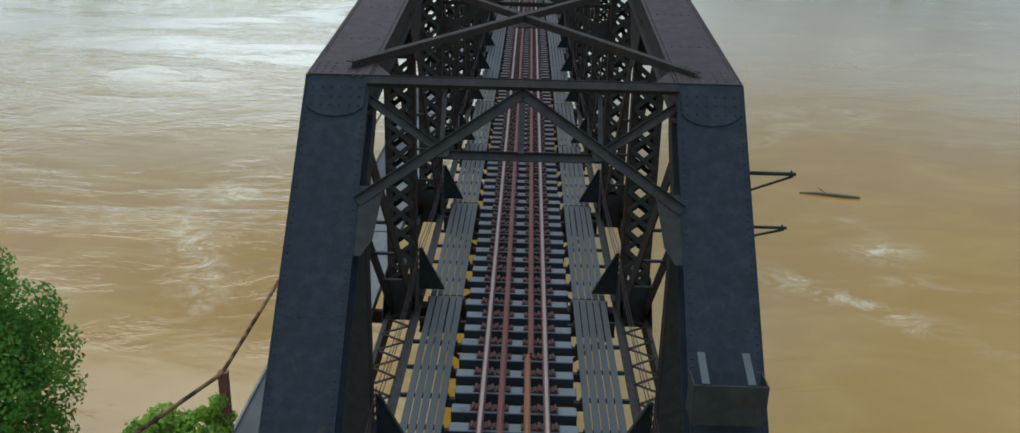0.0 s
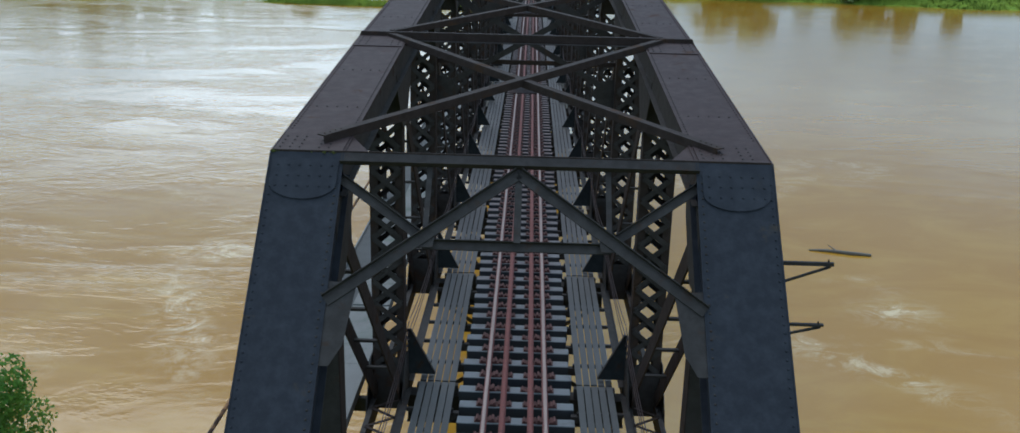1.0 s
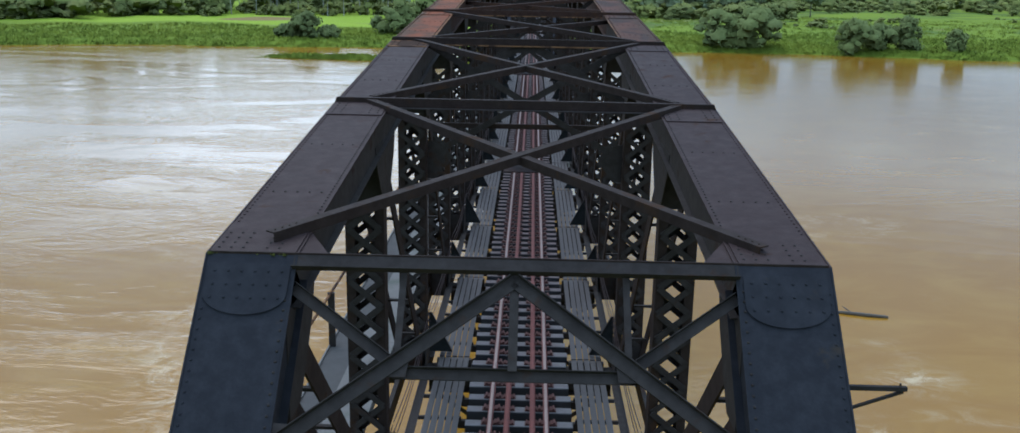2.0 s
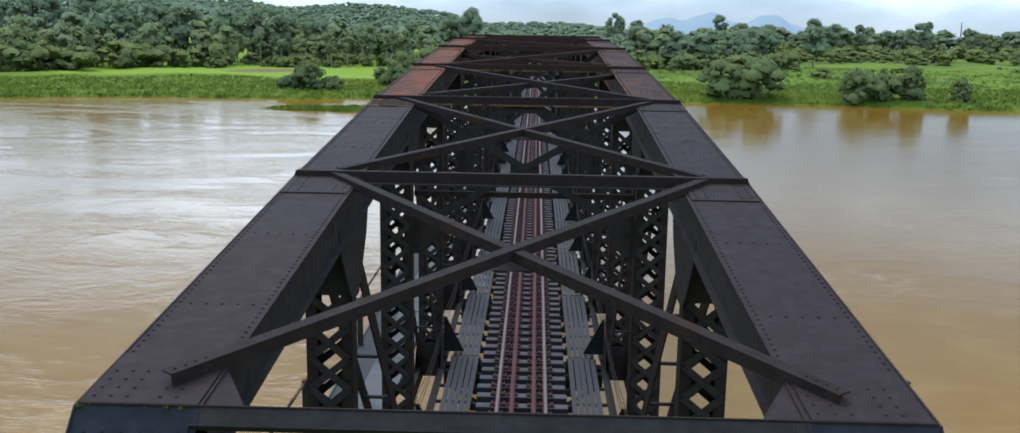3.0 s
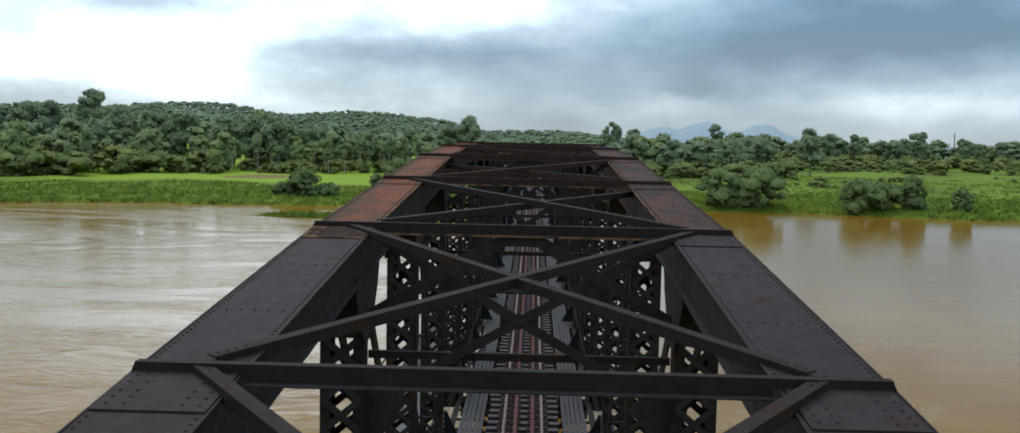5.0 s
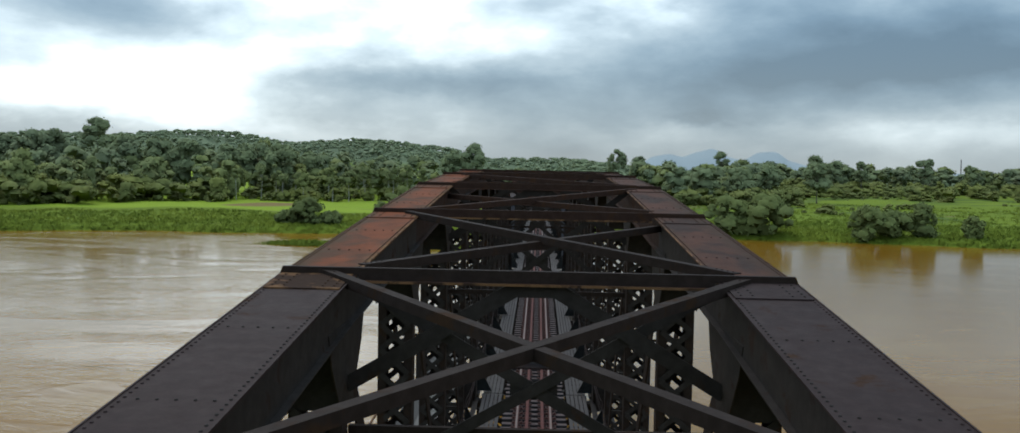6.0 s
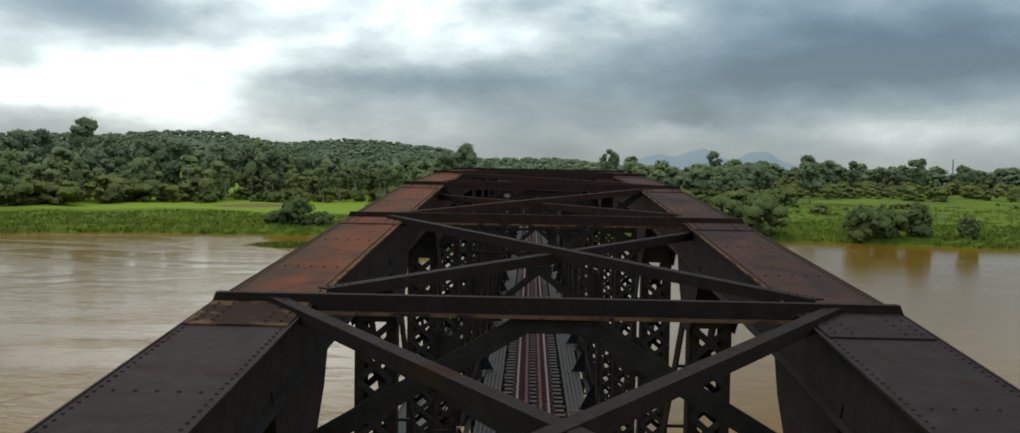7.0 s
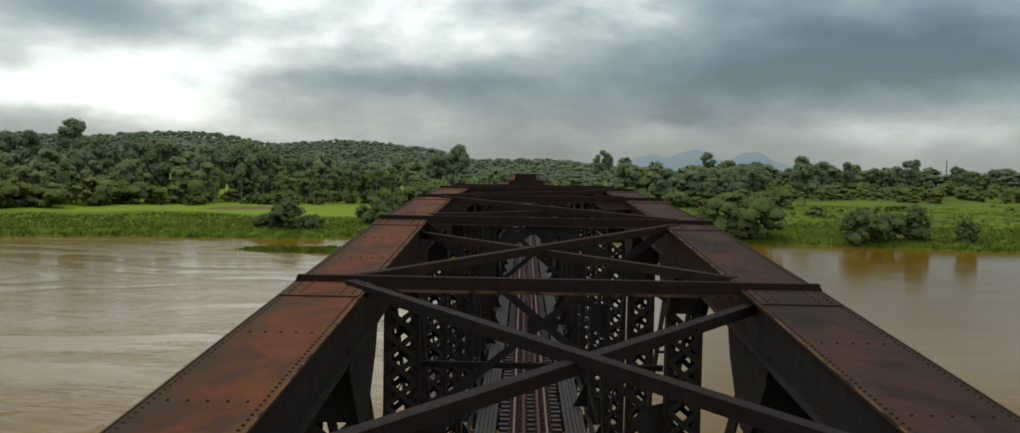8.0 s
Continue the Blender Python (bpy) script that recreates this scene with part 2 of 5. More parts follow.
def water_material():
    k = Nodes("muddy_river_water")
    mud = k.mix(k.noise(0.035, 5, 0.6, (1, 1.6, 1), 0.8), (0.262, 0.116, 0.008), (0.305, 0.143, 0.014))
    swirl = k.noise(0.16, 7, 0.62, (0.6, 1.2, 1), 1.6)
    mud = k.mix(k.ramp(swirl, [(0.45, 0.0), (0.75, 0.6)]), mud, (0.350, 0.188, 0.030))
    sep = k.t.nodes.new("ShaderNodeSeparateXYZ")
    k.t.links.new(k.pos.outputs["Position"], sep.inputs[0])
    wander = k.math("MULTIPLY", k.math("SUBTRACT", k.noise(0.35, 5, 0.6), 0.5), 5.0)

    def drift(cx, cy, length, width, angle):
        """A soft drifting patch on the water, 1 in its middle."""
        ca, sa = math.cos(radians(angle)), math.sin(radians(angle))
        x = k.math("SUBTRACT", sep.outputs[0], cx)
        y = k.math("SUBTRACT", k.math("ADD", sep.outputs[1], wander), cy)
        u = k.math("DIVIDE", k.math("ADD", k.math("MULTIPLY", x, ca), k.math("MULTIPLY", y, sa)), length)
        v = k.math("DIVIDE", k.math("SUBTRACT", k.math("MULTIPLY", y, ca), k.math("MULTIPLY", x, sa)), width)
        return k.math("EXPONENT", k.math("MULTIPLY", k.math("ADD", k.math("MULTIPLY", u, u), k.math("MULTIPLY", v, v)), -1.0))

    # foam drifts in torn patches
    patches = k.ramp(k.noise(0.07, 4, 0.55, (0.8, 1.5, 1), 1.4), [(0.56, 0.0), (0.66, 0.35)])
    for cx, cy, length, width, angle in ((14.8, 27.8, 5.0, 1.1, -42), (18.6, 34.0, 1.8, 1.4, 20), (-16.0, 31.0, 7.0, 1.2, -68), (-17.0, 40.5, 2.4, 1.3, 15)):
        patches = k.math("MAXIMUM", patches, drift(cx, cy, length, width, angle))
    foam = k.math("MULTIPLY", k.ramp(k.noise(0.55, 9, 0.74, (0.8, 1.0, 1), 2.0), [(0.44, 0.0), (0.68, 1.0)]), patches)
    color = k.mix(k.math("MULTIPLY", foam, 0.55), mud, (0.70, 0.58, 0.40))
    # beside the piers the current boils, elsewhere it slides by
    wake = k.ramp(k.math("MULTIPLY", k.math("ADD", sep.outputs[0], 120.0), 1 / 240), [(0.44, 1.0), (0.56, 0.25)])
    boil = k.ramp(k.noise(0.034, 6, 0.62, (0.6, 1.3, 1), 2.2), [(0.47, 0.10), (0.60, 1.0)])
    amp = k.math("MAXIMUM", k.math("MULTIPLY", wake, boil), drift(-26.0, 60.0, 20.0, 5.5, 47))
    h = k.bump(k.math("MULTIPLY", k.noise(0.9, 4, 0.58, (0.75, 1.1, 1), 1.6), amp), 0.55, 0.07)
    h = k.bump(k.math("MULTIPLY", k.noise(0.30, 3, 0.5, (0.75, 1.2, 1), 2.0), amp), 0.55, 0.11, h)
    h = k.bump(k.math("MULTIPLY", k.noise(0.085, 3, 0.5, (0.7, 1.3, 1), 2.4), wake), 0.4, 0.12, h)
    return k.done(color, k.math("ADD", 0.11, k.math("MULTIPLY", foam, 0.4)), 0.0, h, 1.33, 0.5)


WATER = water_material()


def ground_material():
    k = Nodes("grassy_ground")
    sp = k.t.nodes.new("ShaderNodeSeparateXYZ")
    k.t.links.new(k.pos.outputs["Position"], sp.inputs[0])
    rough_grass = k.mix(k.noise(0.05, 6, 0.6, (1, 0.5, 1)), (0.132, 0.176, 0.022), (0.174, 0.220, 0.025))
    rough_grass = k.mix(k.ramp(k.noise(0.35, 7, 0.65), [(0.52, 0.0), (0.68, 0.7)]), rough_grass, (0.085, 0.13, 0.032))
    # a mown field lies behind the rough bank
    wavy = k.math("ADD", sp.outputs[1], k.math("MULTIPLY", k.noise(0.03, 3), 16.0))
    mown = k.mix(k.noise(0.03, 4, 0.6, (0.5, 2.5, 1)), (0.22, 0.31, 0.03), (0.28, 0.35, 0.04))
    pasture = k.mix(k.noise(0.02, 5, 0.6, (1.0, 0.8, 1)), (0.130, 0.18, 0.026), (0.208, 0.26, 0.028))
    pasture = k.mix(k.ramp(k.noise(0.035, 6, 0.65, (0.5, 0.7, 1), 0.6), [(0.48, 0.0), (0.56, 0.85)]), pasture, (0.075, 0.115, 0.034))
    pasture = k.mix(k.ramp(k.noise(0.022, 5, 0.6, (0.5, 1.0, 1), 0.3), [(0.58, 0.0), (0.64, 0.6)]), pasture, (0.20, 0.175, 0.07))
    side = k.ramp(k.math("MULTIPLY", k.math("ADD", sp.outputs[0], 200.0), 1 / 400), [(0.50, 0.0), (0.56, 1.0)])
    mown = k.mix(side, mown, pasture)
    g = k.mix(k.ramp(k.math("MULTIPLY", wavy, 1 / 1000), [(0.292, 0.0), (0.300, 0.9)]), rough_grass, mown)
    # a ploughed strip
    d = k.t.nodes.new("ShaderNodeVectorMath")
    d.operation = "DISTANCE"
    mp = k.t.nodes.new("ShaderNodeMapping")
    mp.inputs["Location"].default_value, mp.inputs["Scale"].default_value = (93 / 16, -325 / 18, 0), (1 / 16, 1 / 18, 0)
    k.t.links.new(k.pos.outputs["Position"], mp.inputs[0])
    k.t.links.new(mp.outputs[0], d.inputs[0])
    g = k.mix(k.ramp(d.outputs["Value"], [(0.75, 0.9), (1.0, 0.0)]), g, (0.22, 0.14, 0.07))
    g = k.mix(k.ramp(k.noise(0.017, 4, 0.55, (1, 2.5, 1), 0.5), [(0.64, 0.0), (0.69, 0.6)]), g, (0.19, 0.15, 0.07))
    wooded = k.ramp(k.math("MULTIPLY", sp.outputs[1], 1 / 1000), [(0.60, 0.0), (0.66, 1.0)])
    g = k.mix(wooded, g, (0.150, 0.185, 0.110))
    return k.done(g, 0.9, 0.0, k.bump(k.noise(0.9, 7, 0.65), 0.5, 0.4), spec=0.05)


GROUND = ground_material()


def leaf_material(name, a, b, c, rough=0.55, spread=0.07, thin_part=0.5, clumps=0.0):
    """Leaves let part of the light through; whole trees differ in tone."""
    k = Nodes(name)
    col = k.mix(k.random(True), a, b)
    col = k.mix(k.ramp(k.noise(spread, 3), [(0.42, 0.0), (0.60, 0.9)]), col, c)
    relief = None
    if clumps:
        col = k.mix(k.ramp(k.noise(clumps, 4, 0.65), [(0.35, 0.25), (0.62, 0.0)]), col, tuple(v * 0.7 for v in a))
        relief = k.bump(k.noise(clumps * 1.3, 3, 0.5), 0.25, 0.4)
    m = k.done(col, rough, 0.0, relief, 1.45, 0.12)
    thin = k.t.nodes.new("ShaderNodeBsdfTranslucent")
    k.put(thin.inputs[0], k.mix(0.25, col, (0.22, 0.28, 0.08)))
    both = k.t.nodes.new("ShaderNodeMixShader")
    both.inputs[0].default_value = thin_part
    k.t.links.new(k.bsdf.outputs[0], both.inputs[1])
    k.t.links.new(thin.outputs[0], both.inputs[2])
    k.t.links.new(both.outputs[0], k.t.nodes["Material Output"].inputs[0])
    return m


LEAF_NEAR = leaf_material("bright_tree_leaves", (0.058, 0.150, 0.018), (0.098, 0.212, 0.030), (0.145, 0.262, 0.040), 0.5, 0.6)
MOSS = leaf_material("olive_moss", (0.09, 0.10, 0.025), (0.13, 0.13, 0.03), (0.16, 0.15, 0.04), 0.8, 3.0)
LEAF_SHRUB = leaf_material("yellow_green_leaves", (0.14, 0.24, 0.025), (0.24, 0.34, 0.04), (0.30, 0.38, 0.06), 0.45, 0.8)
# LEAF_FAR, LEAF_DARK and LEAF_HILL are lifted and greyed: haze put into the colour
LEAF_FAR = leaf_material("hazed_forest_leaves", (0.204, 0.231, 0.099), (0.227, 0.255, 0.104), (0.266, 0.295, 0.099), 0.9, 0.03, 0.2, 0.7)
LEAF_DARK = leaf_material("hazed_dark_leaves", (0.208, 0.243, 0.136), (0.226, 0.259, 0.139), (0.244, 0.283, 0.136), 0.9, 0.03, 0.2, 0.7)
LEAF_HILL = leaf_material("hazed_hill_leaves", (0.263, 0.313, 0.193), (0.269, 0.319, 0.196), (0.281, 0.333, 0.189), 0.95, 0.02, 0.2, 0.4)
LEAF_BUSH = leaf_material("river_bush_leaves", (0.168, 0.199, 0.074), (0.187, 0.218, 0.078), (0.214, 0.246, 0.078), 0.85, 0.05, 0.25, 1.2)
LEAF_SCRUB = leaf_material("scrub_leaves", (0.181, 0.203, 0.070), (0.203, 0.225, 0.074), (0.243, 0.262, 0.070), 0.9, 0.05, 0.2, 0.9)
REED = leaf_material("bank_grass_blades", (0.136, 0.184, 0.024), (0.152, 0.200, 0.026), (0.186, 0.228, 0.028), 0.9, 0.06, 0.2)
k = Nodes("tree_bark")
BARK = k.done(k.mix(k.noise(2, 6, 0.6, (3, 3, 0.6)), (0.10, 0.085, 0.065), (0.19, 0.165, 0.13)), 0.9, 0.0, k.bump(k.noise(9, 5), 0.5, 0.03))
k = Nodes("pale_bark")
BARK_PALE = k.done(k.mix(k.noise(2, 6, 0.6, (3, 3, 0.6)), (0.30, 0.29, 0.25), (0.44, 0.42, 0.37)), 0.9, 0.0, k.bump(k.noise(9, 5), 0.5, 0.03))
# the haze of distance is mixed into this pale blue-grey base colour
k = Nodes("haze_tinted_mountain_forest")
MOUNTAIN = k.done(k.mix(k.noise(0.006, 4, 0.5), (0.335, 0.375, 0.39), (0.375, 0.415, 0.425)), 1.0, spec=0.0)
k = Nodes("driftwood")
DRIFT = k.done(k.mix(k.noise(3, 5), (0.06, 0.045, 0.03), (0.12, 0.09, 0.06)), 0.7)


# ---- mesh helpers ----
class Shape:
    """Collects vertices and faces of one mesh."""

    def __init__(self):
        self.v, self.f = [], []

    def add(self, verts, faces):
        n = len(self.v)
        self.v += [tuple(p) for p in verts]
        self.f += [tuple(i + n for i in f) for f in faces]
        return self

    def box(self, lo, hi):
        x0, y0, z0 = lo
        x1, y1, z1 = hi
        return self.add([(x0, y0, z0), (x1, y0, z0), (x1, y1, z0), (x0, y1, z0), (x0, y0, z1), (x1, y0, z1), (x1, y1, z1), (x0, y1, z1)],
                        [(0, 3, 2, 1), (4, 5, 6, 7), (0, 1, 5, 4), (1, 2, 6, 5), (2, 3, 7, 6), (3, 0, 4, 7)])

    def bar(self, p, q, u0, u1, v0, v1, side=(1, 0, 0), a=0.0, b=0.0):
        """A box from p to q, lengthened by a and b, that spans u0..u1 along side and v0..v1 across it."""
        p, q = Vector(p), Vector(q)
        d = (q - p).normalized()
        s = Vector(side)
        s = (s - d * s.dot(d)).normalized()
        n = s.cross(d)
        p, q = p - d * a, q + d * b
        ends = [o + s * u + n * v for o in (p, q) for u, v in ((u0, v0), (u1, v0), (u1, v1), (u0, v1))]
        return self.add(ends, [(0, 1, 2, 3), (7, 6, 5, 4), (0, 4, 5, 1), (1, 5, 6, 2), (2, 6, 7, 3), (3, 7, 4, 0)])

    def extrude(self, profile, p, q, side=(1, 0, 0), a=0.0, b=0.0):
        """A closed outline of (along side, across it) drawn from p to q."""
        p, q = Vector(p), Vector(q)
        d = (q - p).normalized()
        s = Vector(side)
        s = (s - d * s.dot(d)).normalized()
        n = s.cross(d)
        p, q = p - d * a, q + d * b
        m = len(profile)
        self.add([o + s * u + n * v for o in (p, q) for u, v in profile],
                 [tuple(range(m)), tuple(range(2 * m - 1, m - 1, -1))] + [(i, i + m, (i + 1) % m + m, (i + 1) % m) for i in range(m)])
        return self

    def plate(self, outline, axis, at, thick):
        """A flat plate: outline in the two other axes, from at to at + thick along axis ('x' or 'y')."""
        n = len(outline)
        if axis == "x":
            pts = [(at, a, b) for a, b in outline] + [(at + thick, a, b) for a, b in outline]
        else:
            pts = [(a, at, b) for a, b in outline] + [(a, at + thick, b) for a, b in outline]
        faces = [tuple(range(n)), tuple(range(2 * n - 1, n - 1, -1))]
        faces += [(i, i + n, (i + 1) % n + n, (i + 1) % n) for i in range(n)]
        return self.add(pts, faces)

    def tube(self, pts, r, seg=8):
        """A round rod along a line of points; r may be a list."""
        rs = r if isinstance(r, list) else [r] * len(pts)
        pts = [Vector(p) for p in pts]
        n0 = len(self.v)
        for i, p in enumerate(pts):
            d = (pts[min(i + 1, len(pts) - 1)] - pts[max(i - 1, 0)]).normalized()
            s = d.cross(Vector((0, 0, 1)) if abs(d.z) < 0.95 else Vector((1, 0, 0))).normalized()
            n = s.cross(d)
            for j in range(seg):
                w = 2 * math.pi * j / seg
                self.v.append(tuple(p + (s * math.cos(w) + n * math.sin(w)) * rs[i]))
        for i in range(len(pts) - 1):
            for j in range(seg):
                self.f.append((n0 + i * seg + j, n0 + i * seg + (j + 1) % seg, n0 + (i + 1) * seg + (j + 1) % seg, n0 + (i + 1) * seg + j))
        self.f.append(tuple(n0 + j for j in range(seg))[::-1])
        self.f.append(tuple(n0 + (len(pts) - 1) * seg + j for j in range(seg)))
        return self

    def dome(self, p, s, n, r=0.0145):
        """A rivet head at p on a face with the normal n; s lies in the face."""
        p, n = Vector(p), Vector(n).normalized()
        s = Vector(s).normalized()
        t = n.cross(s)
        ring = [p + (s * math.cos(w) + t * math.sin(w)) * r for w in [i * math.pi / 3 for i in range(6)]]
        top = [p + (s * math.cos(w) + t * math.sin(w)) * r * 0.6 + n * r * 0.65 for w in [i * math.pi / 3 for i in range(6)]]
        return self.add(ring + top, [(i, (i + 1) % 6, (i + 1) % 6 + 6, i + 6) for i in range(6)] + [tuple(range(6, 12))])

    def mesh(self, name, material):
        me = bpy.data.meshes.new(name)
        me.from_pydata(self.v, [], self.f)
        bm = bmesh.new()
        bm.from_mesh(me)
        bmesh.ops.recalc_face_normals(bm, faces=bm.faces)
        bm.to_mesh(me)
        bm.free()
        me.materials.append(material)
        return me


def part(name, shape, material, parent=None, label="", smooth=False):
    """Links a shape, or a finished mesh, as one object under a thing or a part."""
    me = shape.mesh(name, material) if isinstance(shape, Shape) else shape
    if smooth:
        me.shade_smooth()
    ob = new(name, me)
    if parent is not None:
        ob.parent = parent
    if label:
        ob["label"] = label
    return ob


def thing(name, label, category, group="", at=(0, 0, 0), kind=""):
    ob = new(name)
    ob.location = at
    ob.empty_display_size = 0.3
    return tagged(ob, label, category, group, kind)


# ---- the truss spans ----
P = 5.78            # panel length
N = 14              # panels in a span
XI = 1.96           # inner edge of the chords
XOUT = {-1: 2.79, 1: 2.82}   # outer edge, upstream and downstream
XMID = {k_: (XI + v_) / 2 for k_, v_ in XOUT.items()}
XC = XMID[-1]
BED = -0.85         # underside of the floor beams


def crown(i, low, top):
    return top - (top - low) / 36 * (N / 2 - i) ** 2


def rivet_lines(sh, p, q, offsets, spacing, up, side=(1, 0, 0), lift=0.0, skip=0.25):
    p, q = Vector(p), Vector(q)
    d = (q - p).normalized()
    s = Vector(side)
    s = (s - d * s.dot(d)).normalized()
    n = s.cross(d)
    if n.dot(Vector(up)) < 0:
        n = -n
    length = (q - p).length
    count = int((length - 2 * skip) / spacing)
    for u in offsets:
        for j in range(count + 1):
            sh.dome(p + d * (skip + j * spacing) + s * u + n * lift, d, n)
    return sh


def chord_piece(span, name, p, q, sx, cover_mat, side_mat, fine, label="", rust_lip=None, depth=0.52):
    """A riveted box: two webs with angles along their edges and a cover plate on top. p and q are on the middle of the top."""
    w = (XOUT[sx] - XI) / 2
    ob = part(name, Shape().bar(p, q, -w, w, -0.014, 0.0), cover_mat, span, label)
    for way in (-1, 1):
        e, f, g = way * (w - 0.012), way * (w - 0.085), way * (w - 0.10)
        prof = [(e, -0.015), (e, -0.03), (f, -0.03), (f, -depth), (e, -depth), (e, -depth - 0.014), (g, -depth - 0.014), (g, -0.015)]
        part("web", Shape().extrude(prof, p, q), side_mat, ob)
    d = Vector(q) - Vector(p)
    if fine:
        for j in range(1, 6):
            a, b = Vector(p) + d * (j / 6 - 0.03), Vector(p) + d * (j / 6 + 0.03)
            part("tie_plate", Shape().bar(a, b, -w + 0.1, w - 0.1, -depth - 0.026, -depth - 0.016), side_mat, ob)
        for way in (-1, 1):
            mine = rust_lip if (rust_lip and way == -sx) else cover_mat
            u = way * (w - 0.006)
            part("edge_lip", Shape().bar(p, q, u - 0.008, u + 0.008, 0.001, 0.008), mine, ob)
        rv = Shape()
        edge = Shape()
        rivet_lines(rv, p, q, (-sx * (w - 0.055),), 0.095, (0, 0, 1))
        rivet_lines(edge, p, q, (sx * (w - 0.055),), 0.095, (0, 0, 1))
        tagged(part("edge_rivets", edge, cover_mat, ob), kind="stuff")
        for fr in (0.30, 0.62):
            for j in range(5):
                rv.dome(Vector(p) + d * fr + Vector(((j - 2) * 0.13, 0, 0)), d, Vector((1, 0, 0)).cross(d))
        # heads on rusty plates are darker: their shadowing is put into the colour
        tagged(part("rivets", rv, STEEL_IN if cover_mat in (STEEL, STEEL_BLUE) else STEEL_RUSTY, ob), kind="stuff")
    return ob


def lattice_post(span, sx, y, z0, z1, singly, plated):
    """Two channels held together by crossed lacing bars on both faces."""
    a, b = 2.06, 2.65
    prof = [(0, -0.15), (0.145, -0.15), (0.145, -0.138), (0.012, -0.138), (0.012, 0.138), (0.145, 0.138), (0.145, 0.15), (0, 0.15)]
    post = part("vertical_post", Shape().extrude([(sx * (a + u), -v) for u, v in prof], (0, y, z0), (0, y, z1)), STEEL_BROWN, span)
    part("outer_channel", Shape().extrude([(sx * (b - u), -v) for u, v in prof], (0, y, z0), (0, y, z1)), STEEL_BROWN, post)
    for zz, hh in (((z0, z1 - z0),) if plated else ((z0, 0.9), (z1 - 1.0, 1.0))):
        for f in (-0.164, 0.152):
            lo, hi = sorted((sx * (a + 0.01), sx * (b - 0.01)))
            part("tie_plate", Shape().box((lo, y + f, zz), (hi, y + f + 0.012, zz + hh)), STEEL_IN, post)
    if plated:
        return post
    lo, hi = sorted((sx * (a + 0.05), sx * (b - 0.05)))
    zs, ze = z0 + 0.9, z1 - 1.0
    steps = max(1, round((ze - zs) / 0.42))
    dz = (ze - zs) / steps
    bar = Shape()
    bar.bar((lo, 0, 0), (hi, 0, dz), -0.006, 0.006, -0.047, 0.047, (0, 1, 0))
    rab = Shape()
    rab.bar((lo, 0, dz), (hi, 0, 0), -0.006, 0.006, -0.047, 0.047, (0, 1, 0))
    joined = Shape()
    meshes = (bar.mesh("lacing_bar", STEEL_IN), rab.mesh("lacing_bar", STEEL_IN)) if singly else None
    for f, g, half_step in ((-0.172, -0.186, 0.0), (0.172, 0.186, 0.5)):
        for j in range(steps - (1 if half_step else 0)):
            j = j + half_step
            if singly:
                for me, off in zip(meshes, (f, g)):
                    o = part("lacing_bar", me, STEEL_IN, post)
                    o.location = (0, y + off, zs + j * dz)
            else:
                for s, off in ((bar, f), (rab, g)):
                    joined.add([(v[0], v[1] + y + off, v[2] + zs + j * dz) for v in s.v], s.f)
    if not singly:
        tagged(part("lacing", joined, STEEL_IN, post), kind="stuff")
    return post


def diagonal(span, sx, p, q, fine):
    """A pair of flat bars with battens between them."""
    lo, hi = sorted((sx * 2.11, sx * 2.138))
    ob = part("diagonal", Shape().bar((0, *p), (0, *q), lo, hi, -0.145, 0.145), STEEL_BROWN, span)
    lo, hi = sorted((sx * 2.57, sx * 2.598))
    part("outer_flat", Shape().bar((0, *p), (0, *q), lo, hi, -0.145, 0.145), STEEL_BROWN, ob)
    if fine:
        for f in (0.24, 0.42, 0.60, 0.78):
            y, z = p[0] + (q[0] - p[0]) * f, p[1] + (q[1] - p[1]) * f
            lo, hi = sorted((sx * 2.14, sx * 2.568))
            part("batten", Shape().box((lo, y - 0.035, z - 0.02), (hi, y + 0.035, z + 0.02)), STEEL_IN, ob)


def gusset(span, sx, y, z, up, half=0):
    """Plates on both faces of a joint; up is -1 at the top chord and 1 at the bottom chord."""
    for x in (2.035, 2.672):
        lo = sx * x if sx > 0 else sx * x - 0.013
        o = [(y - 0.95, z), (y + 0.95, z), (y + 0.80, z + up * 0.35), (y + 0.42, z + up * 0.80), (y + 0.2, z + up * 1.02),
             (y - 0.2, z + up * 1.02), (y - 0.42, z + up * 0.80), (y - 0.80, z + up * 0.35)]
        if half:
            o = [(max(a, y - 0.2) if half > 0 else min(a, y + 0.2), b) for a, b in o]
        part("gusset_plate", Shape().plate(o, "x", lo, 0.013), STEEL_IN, span)


def tee_bar(sh, p, q, w, h, flip):
    """An angle: a flat leg on top and an upright leg under one edge, drawn as one outline."""
    d = (Vector(q) - Vector(p)).normalized()
    side = d.cross(Vector((0, 0, 1))).normalized()
    t = 0.014
    e = flip * w / 2
    prof = [(-e, 0), (e, 0), (e, -h), (e - flip * t, -h), (e - flip * t, -t), (-e, -t)]
    return sh.extrude(prof, p, q, side)


